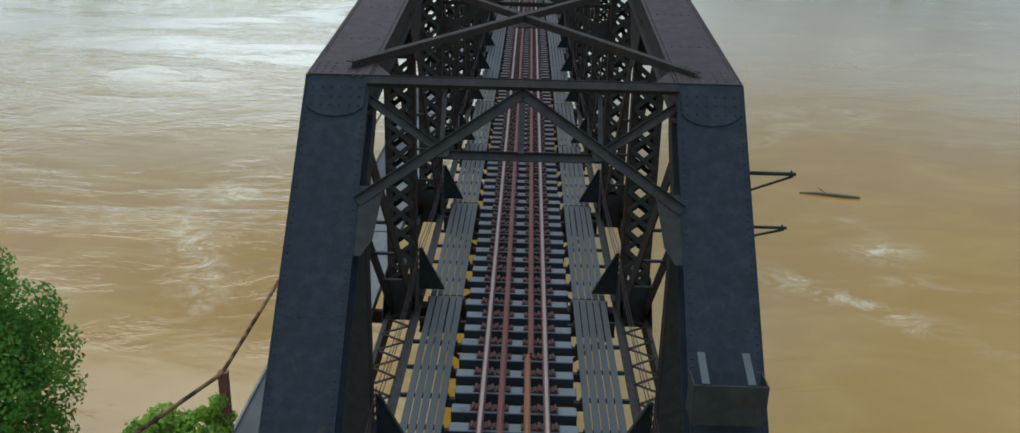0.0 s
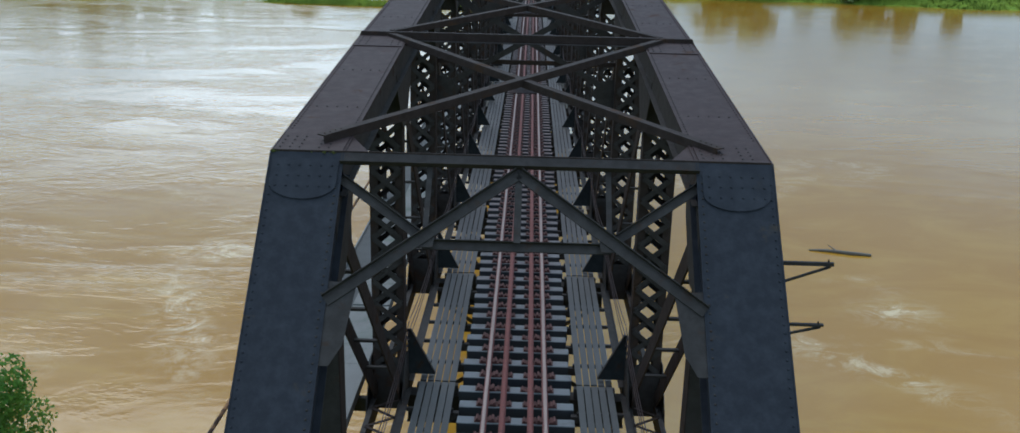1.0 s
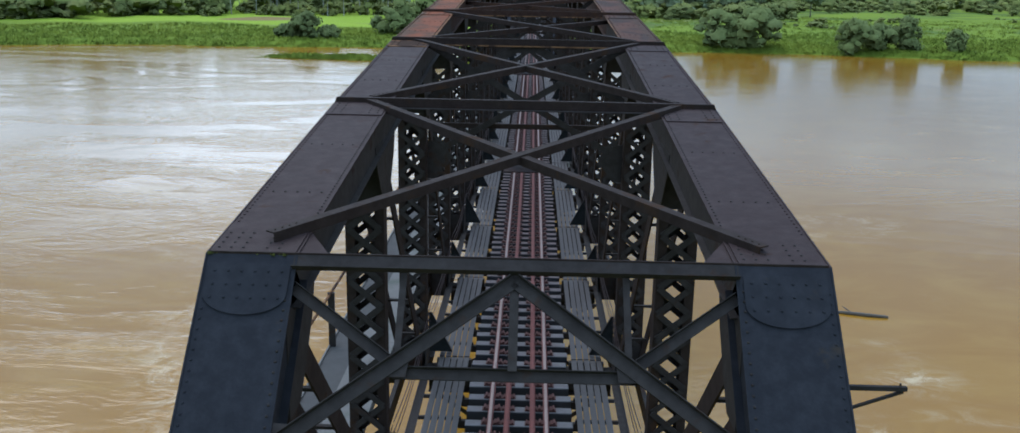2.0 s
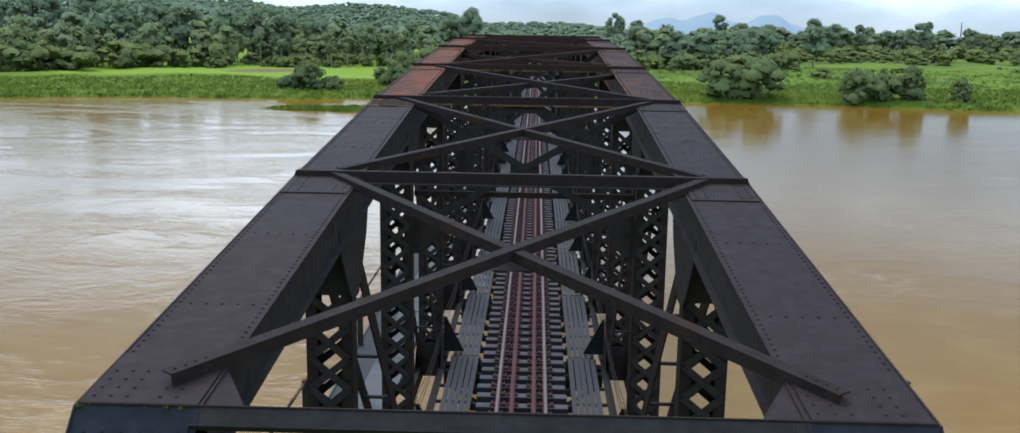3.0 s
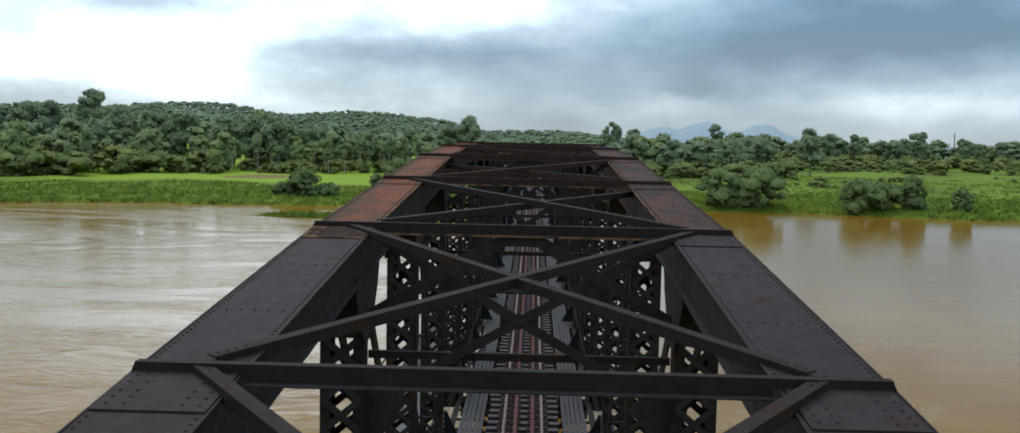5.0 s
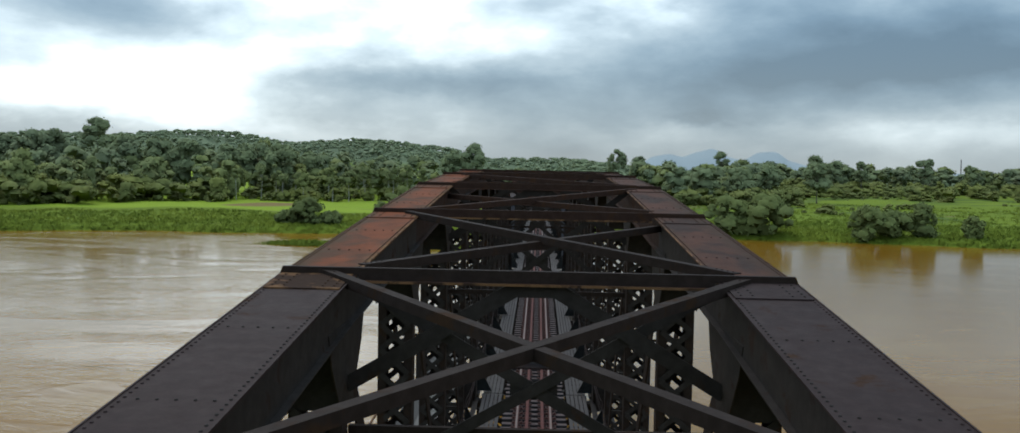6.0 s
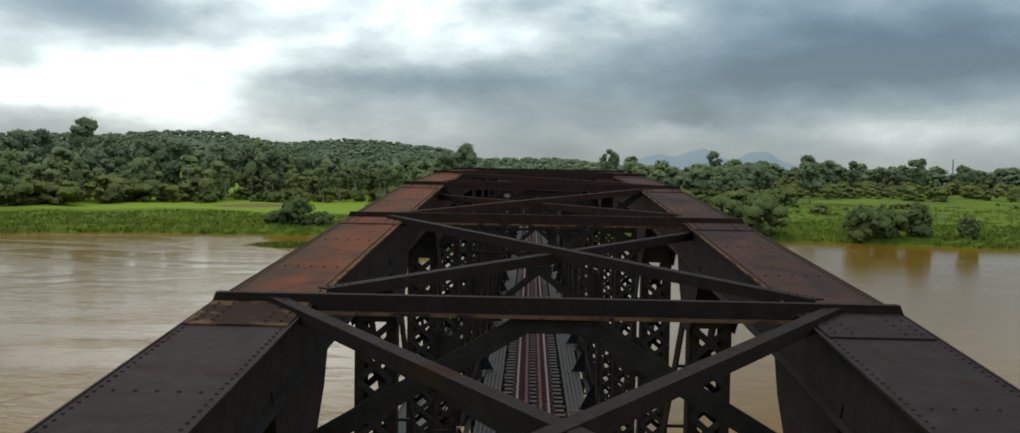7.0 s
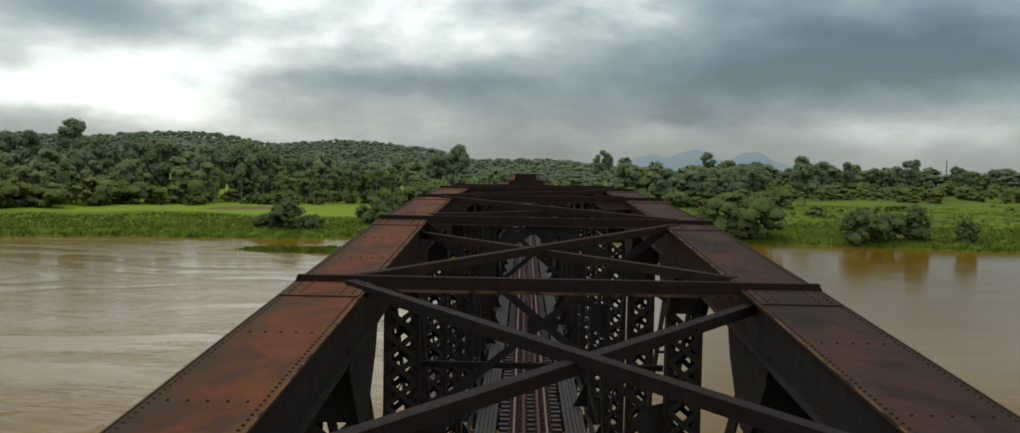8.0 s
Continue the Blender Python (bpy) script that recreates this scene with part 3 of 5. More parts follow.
def truss_span(name_label, y0, low, top, fine, group):
    """One span from the bearing at y0; its nodes are P apart. low and top are the heights of the first and middle upper nodes."""
    span = thing("truss_span", name_label, "railway bridge", group, (0, y0, 0))
    up = {i: crown(i, low, top) for i in range(1, N)}
    if fine:
        up[1] += 0.03
        up[4] -= 0.04

    def mat(sx, i):
        # paint lost on the upstream chord past the third node, dull rust on the other one
        if sx < 0 and i >= 3:
            return RUST
        if sx > 0 and i >= 4:
            return RUST_DULL
        if sx > 0 and i == 3:
            return RUST_DULL
        return STEEL

    for sx in (-1, 1):
        x = sx * XMID[sx]
        for i in range(1, N - 1):
            p, q = (x, i * P, up[i] - 0.05), (x, (i + 1) * P, up[i + 1] - 0.05)
            chord_piece(span, "top_chord", p, q, sx, mat(sx, i), STEEL_IN if i < 4 else STEEL_RUSTY, fine and i <= 6, "",
                        RUST_EDGE if (fine and 3 <= i <= 6) else (STEEL if fine else None))
        # end posts lean outwards from the first node down to the bearing
        for a, b in ((1, 0), (N - 1, N)):
            p, q = Vector((x, a * P, up[a] - 0.05)), Vector((x, b * P, -0.55))
            d = (q - p).normalized()
            lo, hi = (q, p) if b == 0 else (p, q)
            chord_piece(span, "end_post", lo, hi, sx, STEEL_BLUE, STEEL_BLUE, fine and b == 0, "blue-black painted end post")
        # joint plates over the cover plates
        for i in range(1, N):
            z = up[i] - 0.05
            m = RUST_EDGE if (sx < 0 and i == 3) else (mat(sx, i - 1) if i > 1 else STEEL)
            if i > 1:
                slope = (up[i] - up[i - 1]) / P
                p, q = (x, i * P - 0.72, z - 0.72 * slope), (x, i * P + 0.02, z + 0.02 * slope)
                pl = part("splice_plate", Shape().bar(p, q, -0.39, 0.39, 0.0005, 0.016), m, span)
                if fine and i <= 6:
                    rv = Shape()
                    for r_, c_ in ((a_, b_) for a_ in (0.1, 0.22, 0.34, 0.5, 0.62) for b_ in (-0.32, -0.2, 0.2, 0.32)):
                        rv.dome(Vector(p) + (Vector(q) - Vector(p)) * (r_ / 0.74) + Vector((c_, 0, 0.016)), (1, 0, 0), (0, -slope, 1))
                    # darker heads on rust here too, with the shadowing in their colour
                    tagged(part("rivets", rv, STEEL_IN if m == STEEL else STEEL_RUSTY, pl), kind="stuff")
            else:
                slope = (up[2] - up[1]) / P
                p, q = (x, i * P + 0.03, z + 0.03 * slope), (x, i * P + 0.75, z + 0.75 * slope)
                pl = part("splice_plate", Shape().bar(p, q, -0.39, 0.39, 0.0005, 0.016), m, span)
                if fine:
                    rv = Shape()
                    for r_, c_ in ((a_, b_) for a_ in (0.08, 0.2, 0.32, 0.44) for b_ in (-0.33, -0.22, -0.11, 0.11, 0.22)):
                        rv.dome(Vector(p) + (Vector(q) - Vector(p)) * (r_ / 0.72) + Vector((c_, 0, 0.016)), (1, 0, 0), (0, -slope, 1))
                    tagged(part("rivets", rv, STEEL_IN if m == STEEL else STEEL_RUSTY, pl), kind="stuff")
            gusset(span, sx, i * P, z - 0.50, -1, 1 if i == 1 else (-1 if i == N - 1 else 0))
            gusset(span, sx, i * P, BED + 0.3, 1)
            lattice_post(span, sx, i * P, -0.6, z - 0.46, fine and i <= 4, i in (1, N - 1))
        # main diagonals fall towards midspan
        half = N // 2
        for i in range(1, half):
            diagonal(span, sx, (i * P + 0.15, up[i] - 0.75), ((i + 1) * P - 0.12, -0.35), fine and i < 6)
            j = N - i
            diagonal(span, sx, (j * P - 0.15, up[j] - 0.75), ((j - 1) * P + 0.12, -0.35), False)
        # bottom chord: two deep plates with flanges
        for i in range(N):
            sh = Shape()
            for xx in (2.085, 2.60):
                lo, hi = sorted((sx * xx, sx * (xx + 0.02)))
                sh.box((lo, i * P + 0.02, -0.78), (hi, (i + 1) * P - 0.02, -0.30))
                lo, hi = sorted((sx * (xx - 0.035), sx * (xx + 0.055)))
                sh.box((lo, i * P + 0.02, -0.30), (hi, (i + 1) * P - 0.02, -0.284))
            bc = part("bottom_chord", sh, STEEL_IN, span)
            if fine and i < 2:
                for j in range(15):
                    ya = i * P + 0.4 + j * 0.33
                    xa, xb = (2.13, 2.59) if j % 2 else (2.59, 2.13)
                    part("lacing_bar", Shape().bar((sx * xa, ya, -0.272), (sx * xb, ya + 0.32, -0.272), -0.03, 0.03, -0.005, 0.005, (0, 1, 0)), STEEL_BROWN, bc)
    # cross struts on the upper nodes
    for i in range(1, N):
        z, y = up[i], i * P
        e, f, g = XOUT[-1], XOUT[1], XI - 0.04
        z -= 0.05 if i in (1, N - 1) else 0.0
        o = [(-e, z - 0.045), (-g, z - 0.045), (-g, z - 0.10), (g, z - 0.10), (g, z - 0.045), (f, z - 0.045), (f - 0.03, z + 0.022), (-e + 0.03, z + 0.022)]
        worn = STEEL_RUSTY if i > 3 else STEEL_BROWN
        st = part("cross_strut", Shape().plate(o, "y", y, 0.016), worn, span)
        part("lower_flange", Shape().box((-g, y - 0.085, z - 0.113), (g, y + 0.016, z - 0.101)), RUST_DULL if i > 2 else STEEL_IN, st)
        if 1 < i < N - 1:
            part("upper_flange", Shape().box((-e + 0.03, y + 0.0, z + 0.023), (f - 0.03, y + 0.09, z + 0.034)), worn, st)
        if fine and i in (3, 4):
            lip = Shape().box((-XI + 0.05, y - 0.093, z - 0.122), (XI - 0.05, y - 0.086, z - 0.095))
            part("rusty_lip", lip, RUST_EDGE, st)
    # crossed bracing in the plane of the upper chords: how far each bar's ends lie over the chords
    ends = {(1, -1): (0.03, 0.03), (1, 1): (0.06, 0.035), (2, -1): (0.0, 0.015), (2, 1): (0.005, 0.02), (3, -1): (0.02, 0.0), (3, 1): (0.03, -0.15), (4, 1): (-0.01, -0.02), (4, -1): (0.05, -0.22)}
    for i in range(1, N - 1):
        ya, yb = i * P + 0.28, (i + 1) * P + (0.14 if i < 3 else -0.08)
        slope = (up[i + 1] - up[i]) / P
        for s in (1, -1):
            under = i >= 3 and s == (1 if i % 2 else -1)
            near_lift, far_lift = ends.get((i, s), (0.05, -0.22) if under else (0.03, 0.0))
            e, g = (2.28, 2.36) if i < 3 else (1.94, 2.12) if under else (2.22, 2.18)
            p, q = (-s * e, ya, up[i] + 0.28 * slope + near_lift), (s * g, yb, up[i + 1] + far_lift)
            tb = part("top_brace", tee_bar(Shape(), p, q, 0.125, 0.105, s), STEEL_RUSTY if i > 3 else STEEL_BROWN, span)
            if fine and i <= 4:
                d = (Vector(q) - Vector(p)).normalized()
                rv = Shape()
                for far_end in (0, 1):
                    for j in range(4):
                        rv.dome((Vector(q) - d * (0.06 + 0.08 * j)) if far_end else (Vector(p) + d * (0.06 + 0.08 * j)), d, (0, 0, 1), 0.013)
                tagged(part("rivets", rv, STEEL_BROWN, tb), kind="stuff")
        if i >= 3:
            continue
        zc, yc = (up[i] + up[i + 1]) / 2 - 0.10, (ya + yb) / 2
        part("crossing_plate", Shape().bar((0, yc - 0.2, zc - 0.2 * slope), (0, yc + 0.2, zc + 0.2 * slope), -0.2, 0.2, -0.024, -0.012), STEEL, span)
    # flat plates tie the first strut to the chords
    if fine:
        for sx in (-1, 1):
            z = up[1] - 0.055
            slope = (up[2] - up[1]) / P
            tri = [(sx * (XI + 0.02), P + 0.03), (sx * (XI - 0.27), P + 0.03), (sx * (XI - 0.25), P + 0.10), (sx * (XI + 0.02), P + 0.62)]
            part("corner_plate", Shape().add([(a, b, z - 0.016 + (b - P) * slope) for a, b in tri] + [(a, b, z - 0.004 + (b - P) * slope) for a, b in tri],
                 [(0, 1, 2, 3), (7, 6, 5, 4), (0, 4, 5, 1), (1, 5, 6, 2), (2, 6, 7, 3), (3, 7, 4, 0)]), STEEL, span)
    # upright bracing between the posts at every other node: crossed bars, two rafters and a slim strut
    for i in range(3, N - 2, 2):
        y, z = i * P + 0.06, up[i]
        foot = (4.40 if i == 3 else 4.15) if z > 6.5 else z - 1.3
        for sx in (-1, 1):
            part("sway_brace", Shape().bar((-sx * 2.04, y + sx * 0.012, z - 0.10), (sx * 2.06, y + sx * 0.012, foot), -0.008, 0.008, -0.065, 0.065, (0, 1, 0)), STEEL_IN, span)
            part("rafter_brace", Shape().bar((sx * 0.2, y - 0.05, z - 0.15), (sx * 2.06, y - 0.05, z - 1.26), -0.008, 0.008, -0.085, 0.085, (0, 1, 0)), STEEL_IN, span)
            # wide plates where the crossed bars reach the posts
            o = [(sx * 2.05, foot - 0.46), (sx * 1.86, foot - 0.46), (sx * 1.52, foot + 0.02), (sx * 1.72, foot + 0.28), (sx * 2.05, foot + 0.36)]
            part("sway_gusset", Shape().plate(o, "y", y - 0.026, 0.012), STEEL_IN, span)
        mid = (z - 0.10 + foot) / 2
        part("centre_plate", Shape().plate([(-0.26, mid - 0.10), (0.26, mid - 0.10), (0.26, mid + 0.10), (-0.26, mid + 0.10)], "y", y + 0.024, 0.012), STEEL_IN, span)
        part("rafter_plate", Shape().plate([(-0.31, z - 0.29), (-0.22, z - 0.25), (0.22, z - 0.25), (0.31, z - 0.29), (0.31, z - 0.115), (-0.31, z - 0.115)], "y", y - 0.072, 0.012), STEEL_IN, span)
        if z > 6.5:
            part("sway_strut", Shape().box((-2.05, y + 0.062, 5.02), (2.05, y + 0.076, 5.12)).box((-2.05, y + 0.077, 5.108), (2.05, y + 0.14, 5.12)), STEEL_BROWN, span)
    # portals lie in the plane of the end posts
    for a, b in ((1, 0), (N - 1, N)):
        top_p = Vector((0, a * P, up[a] - 0.10))
        d = (Vector((0, b * P, -0.55)) - top_p).normalized()
        out = Vector((1, 0, 0)).cross(d)
        if out.y * (b - a) < 0:
            out = -out

        def at(x, s, o=0.0):
            return top_p + d * s + Vector((x, 0, 0)) + out * o

        fl = tuple(out)
        xe = XI + 0.03

        def portal_angle(name, p, q, half):
            """A flat bar in the portal's plane with a ledge standing out along its upper edge."""
            n = Vector(fl).cross((q - p).normalized())
            v = half if n.z > 0 else -half
            ob = part(name, Shape().bar(p, q, -0.008, 0.008, -half, half, fl), STEEL_IN, span)
            part("ledge", Shape().bar(p, q, 0.009, 0.062, min(v, v * 0.86), max(v, v * 0.86), fl), STEEL_IN, ob)
            return ob

        part("portal_strut", Shape().bar(at(-xe, 0.02, 0.03), at(xe, 0.02, 0.03), -0.008, 0.008, -0.075, 0.075, fl), STEEL_IN, span, "dark steel portal strut")
        part("portal_flange", Shape().bar(at(-xe, 0.10, 0.03), at(xe, 0.10, 0.03), -0.008, 0.08, -0.006, 0.006, fl), STEEL_IN, span)
        for sx in (-1, 1):
            portal_angle("portal_brace", at(0, 0.17, 0.03), at(sx * 1.97, 1.73, 0.03), 0.062)
            portal_angle("knee_brace", at(sx * 1.98, 0.25, -0.05), at(sx * 1.02, 0.95, -0.05), 0.05)
            part("portal_hanger", Shape().bar(at(sx * 0.99, 0.1, 0.01), at(sx * 0.99, 1.0, 0.01), -0.006, 0.006, -0.03, 0.03, fl), STEEL_IN, span)
            # plates where the braces meet one another and the posts
            for o_ in ([(0.88, 0.93), (1.02, 0.86), (1.14, 0.96), (1.12, 1.08), (0.90, 1.08)], [(1.66, 1.52), (1.99, 1.50), (1.99, 2.42), (1.86, 2.42), (1.74, 2.20)]):
                ring = [at(sx * a_, s_, 0.012) for a_, s_ in o_] + [at(sx * a_, s_, 0.021) for a_, s_ in o_]
                m_ = len(o_)
                part("portal_gusset", Shape().add(ring, [tuple(range(m_)), tuple(range(2 * m_ - 1, m_ - 1, -1))] + [(j_, j_ + m_, (j_ + 1) % m_ + m_, (j_ + 1) % m_) for j_ in range(m_)]), STEEL_IN, span)
            # rounded joint plate on the face of the end post
            o = [(sx * XMID[sx] - 0.37, 0.06)] + [(sx * XMID[sx] + 0.37 * math.cos(math.pi - w * math.pi / 12), 0.36 + 0.20 * math.sin(w * math.pi / 12)) for w in range(13)] + [(sx * XMID[sx] + 0.37, 0.06)]
            pts = [at(a, s, 0.048) for a, s in o] + [at(a, s, 0.0515) for a, s in o]
            m = len(o)
            pp = part("joint_plate", Shape().add(pts, [tuple(range(m)), tuple(range(2 * m - 1, m - 1, -1))] + [(i, i + m, (i + 1) % m + m, (i + 1) % m) for i in range(m)]), STEEL_BLUE, span)
            if fine and b == 0:
                rv = Shape()
                for a_ in (-0.3, -0.18, -0.06, 0.06, 0.18, 0.3):
                    for s_ in (0.14, 0.27, 0.40):
                        rv.dome(at(sx * XMID[sx] + a_, s_, 0.0515), (1, 0, 0), out)
                tagged(part("rivets", rv, STEEL_BLUE, pp), kind="stuff")
        portal_angle("portal_lower_strut", at(-1.02, 1.02, -0.06), at(1.02, 1.02, -0.06), 0.05)
        part("portal_hanger", Shape().bar(at(0, 0.1, 0.01), at(0, 1.0, 0.01), -0.006, 0.006, -0.04, 0.04, fl), STEEL_IN, span)
    # floor beams with triangular brackets, stringers under the rails
    for i in range(N + 1):
        y = i * P
        part("floor_beam", Shape().box((-2.03, y - 0.012, BED), (2.03, y + 0.012, -0.33)).box((-2.03, y - 0.16, -0.33), (2.03, y + 0.16, -0.31))
             .box((-2.03, y - 0.16, BED - 0.02), (2.03, y + 0.16, BED)), STEEL_IN, span)
        for sx in (-1, 1):
            o = [(sx * 1.53, -0.06), (sx * 2.06, -0.06), (sx * 2.06, 0.86), (sx * 2.0, 0.86)]
            br = part("deck_bracket", Shape().plate(o, "y", y + 0.22, 0.018), BRACKET, span, "dark triangular steel bracket")
            part("flange", Shape().bar((sx * 1.53, y + 0.23, -0.05), (sx * 2.0, y + 0.23, 0.86), -0.04, 0.04, -0.006, 0.006, (0, 1, 0)), STEEL_IN, br)
    for sx in (-1, 1):
        for i in range(N):
            part("stringer", Shape().box((sx * 0.55 - 0.01, i * P + 0.17, -0.82), (sx * 0.55 + 0.01, (i + 1) * P - 0.17, -0.37))
                 .box((sx * 0.55 - 0.12, i * P + 0.17, -0.37), (sx * 0.55 + 0.12, (i + 1) * P - 0.17, -0.352))
                 .box((sx * 0.55 - 0.12, i * P + 0.17, -0.838), (sx * 0.55 + 0.12, (i + 1) * P - 0.17, -0.82)), STEEL_IN, span)
            part("edge_beam", Shape().box((sx * 2.0 - 0.06, i * P + 0.17, -0.20), (sx * 2.0 + 0.06, (i + 1) * P - 0.17, -0.185))
                 .box((sx * 2.02 - 0.007, i * P + 0.17, -0.42), (sx * 2.02 + 0.007, (i + 1) * P - 0.17, -0.20)), STEEL_IN, span)
    # cross bracing below the deck
    for i in range(N):
        for s in (-1, 1):
            part("bottom_brace", Shape().bar((-s * 2.0, i * P + 0.2, BED + 0.1), (s * 2.0, (i + 1) * P - 0.2, BED + 0.1), -0.05, 0.05, -0.008, 0.008, (0, 0, 1)), STEEL_IN, span)
    return span


LOW, TOP = 5.68, 7.80
Y0 = -P
truss_span("dark riveted steel through-truss span with rust-stained upper chords", Y0, LOW, TOP, True, "bridge spans")
GAP = 1.6
L_SPAN = N * P
Y1 = Y0 + L_SPAN + GAP
Y2 = Y1 + L_SPAN + GAP
truss_span("dark riveted steel truss span farther along the bridge", Y1, 4.9, 6.6, False, "bridge spans")
truss_span("dark riveted steel truss span farther along the bridge", Y2, 4.9, 6.6, False, "bridge spans")
TRACK_END = Y2 + L_SPAN + 30


# ---- piers ----
WATER_Z = -10.0


def pier(y, label):
    ob = thing("bridge_pier", label, "bridge pier", "bridge piers", (0, y, 0))
    n = 28
    ring = []
    for lo, hi, grow in ((-15.0, -1.9, 0.0),):
        pts = []
        for j in range(n):
            w = 2 * math.pi * j / n
            cx = 2.6 * (1 if math.cos(w) > 0 else -1)
            pts.append((cx + 1.1 * math.cos(w), 1.1 * math.sin(w)))
        sh = Shape()
        sh.add([(a * 1.08, b * 1.12, lo) for a, b in pts] + [(a, b, hi) for a, b in pts],
               [tuple(range(n)), tuple(range(2 * n - 1, n - 1, -1))] + [(i, (i + 1) % n, (i + 1) % n + n, i + n) for i in range(n)])
        part("shaft", sh, CONCRETE, ob)
    part("cap", Shape().box((-3.95, -1.35, -1.9), (3.95, 1.35, -1.25)), CONCRETE, ob)
    for sx in (-1, 1):
        for dy in (-0.75, 0.75):
            part("bearing", Shape().box((sx * XC - 0.4, dy - 0.3, -1.25), (sx * XC + 0.4, dy + 0.3, -1.0)).box((sx * XC - 0.25, dy - 0.2, -1.0), (sx * XC + 0.25, dy + 0.2, -0.8)), STEEL_IN, ob)


for yy in (Y0 - 0.8, Y0 + L_SPAN + GAP / 2, Y1 + L_SPAN + GAP / 2, Y2 + L_SPAN + 0.8):
    pier(yy, "tall round-ended concrete pier standing in the river")


# ---- track ----
def rail(x, y0, y1, body_mat, head_mat, label, sub="running rails", h=0.11):
    """Flat-bottomed rail; the head is a part of its own."""
    ob = thing("rail", label, "rail", sub, (x, y0, 0))
    ln = y1 - y0
    t = -0.0 if h > 0.1 else -0.015
    sh = Shape()
    sh.box((-0.055, 0, t - h), (0.055, ln, t - h + 0.012))
    sh.add([(-0.05, 0, t - h + 0.012), (0.05, 0, t - h + 0.012), (0.009, 0, t - h + 0.028), (-0.009, 0, t - h + 0.028),
            (-0.05, ln, t - h + 0.012), (0.05, ln, t - h + 0.012), (0.009, ln, t - h + 0.028), (-0.009, ln, t - h + 0.028)],
           [(0, 1, 2, 3), (7, 6, 5, 4), (0, 4, 5, 1), (1, 5, 6, 2), (2, 6, 7, 3), (3, 7, 4, 0)])
    sh.box((-0.008, 0, t - h + 0.028), (0.008, ln, t - 0.034))
    part("web_and_foot", sh, body_mat, ob)
    hd = Shape()
    o = [(-0.028, -0.034), (0.028, -0.034), (0.032, -0.022), (0.03, -0.006), (0.02, 0.0), (-0.02, 0.0), (-0.03, -0.006), (-0.032, -0.022)]
    n = len(o)
    hd.add([(a, 0, t + b) for a, b in o] + [(a, ln, t + b) for a, b in o], [tuple(range(n)), tuple(range(2 * n - 1, n - 1, -1))] + [(i, i + n, (i + 1) % n + n, (i + 1) % n) for i in range(n)])
    part("head", hd, head_mat, ob)
    # fishplates at the joints
    for j in range(1, int(ln // 12)):
        part("fishplate", Shape().box((-0.026, j * 12 - 0.25, t - 0.085), (0.026, j * 12 + 0.25, t - 0.036)), body_mat, ob)
    return ob


START = -26.4
for sx in (-1, 1):
    rail(sx * 0.535, START, TRACK_END, RAIL, RAIL_HEAD, "steel running rail with a worn pale head on rusty foot")
rail(-0.215, START, TRACK_END, RAIL, RAIL, "red-brown rusty guard rail between the running rails", "guard rails", 0.105)
rail(0.275, 3.25, TRACK_END, RAIL, RAIL, "red-brown rusty guard rail between the running rails", "guard rails", 0.105)
rail(0.215, START, 3.2, RAIL_ORANGE, RAIL_ORANGE, "orange rusty length of guard rail ending at a joint", "guard rails", 0.105)


def chair_mesh():
    side = [(-0.19, 0), (0.19, 0), (0.19, 0.018), (0.165, 0.02), (0.155, 0.07), (0.12, 0.075), (0.11, 0.045), (0.065, 0.05), (0.055, 0.02),
            (-0.055, 0.02), (-0.065, 0.05), (-0.11, 0.045), (-0.12, 0.075), (-0.155, 0.07), (-0.165, 0.02), (-0.19, 0.018)]
    sh = Shape().plate(side, "y", -0.085, 0.17)
    return sh.mesh("rail_chair", CHAIR_IRON)


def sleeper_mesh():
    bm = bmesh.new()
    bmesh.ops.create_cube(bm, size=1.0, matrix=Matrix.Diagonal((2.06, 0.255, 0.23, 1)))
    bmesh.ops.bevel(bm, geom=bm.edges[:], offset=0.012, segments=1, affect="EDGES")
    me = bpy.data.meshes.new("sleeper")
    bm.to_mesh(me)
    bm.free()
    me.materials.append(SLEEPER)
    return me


CHAIR, SLEEP = chair_mesh(), sleeper_mesh()
rng = random.Random(4)
sleeper_step = P / 10
count = int((78 - START) / sleeper_step)
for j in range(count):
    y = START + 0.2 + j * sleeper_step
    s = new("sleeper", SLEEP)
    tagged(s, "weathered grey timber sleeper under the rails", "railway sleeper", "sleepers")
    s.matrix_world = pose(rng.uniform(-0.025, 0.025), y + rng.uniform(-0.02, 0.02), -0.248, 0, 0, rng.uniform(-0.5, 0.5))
    for x in (-0.535, 0.535):
        part("rail_chair", CHAIR, CHAIR_IRON, s).location = (x, 0, 0.115)
    for x in (-0.215, 0.24):
        o = part("rail_chair", CHAIR, CHAIR_IRON, s)
        o.location, o.scale = (x, 0, 0.115), (0.7, 0.9, 0.7)
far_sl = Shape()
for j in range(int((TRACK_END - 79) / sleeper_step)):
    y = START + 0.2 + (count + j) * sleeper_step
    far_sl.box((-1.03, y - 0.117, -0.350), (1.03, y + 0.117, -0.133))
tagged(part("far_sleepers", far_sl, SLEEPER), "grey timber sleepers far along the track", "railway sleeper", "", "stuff")


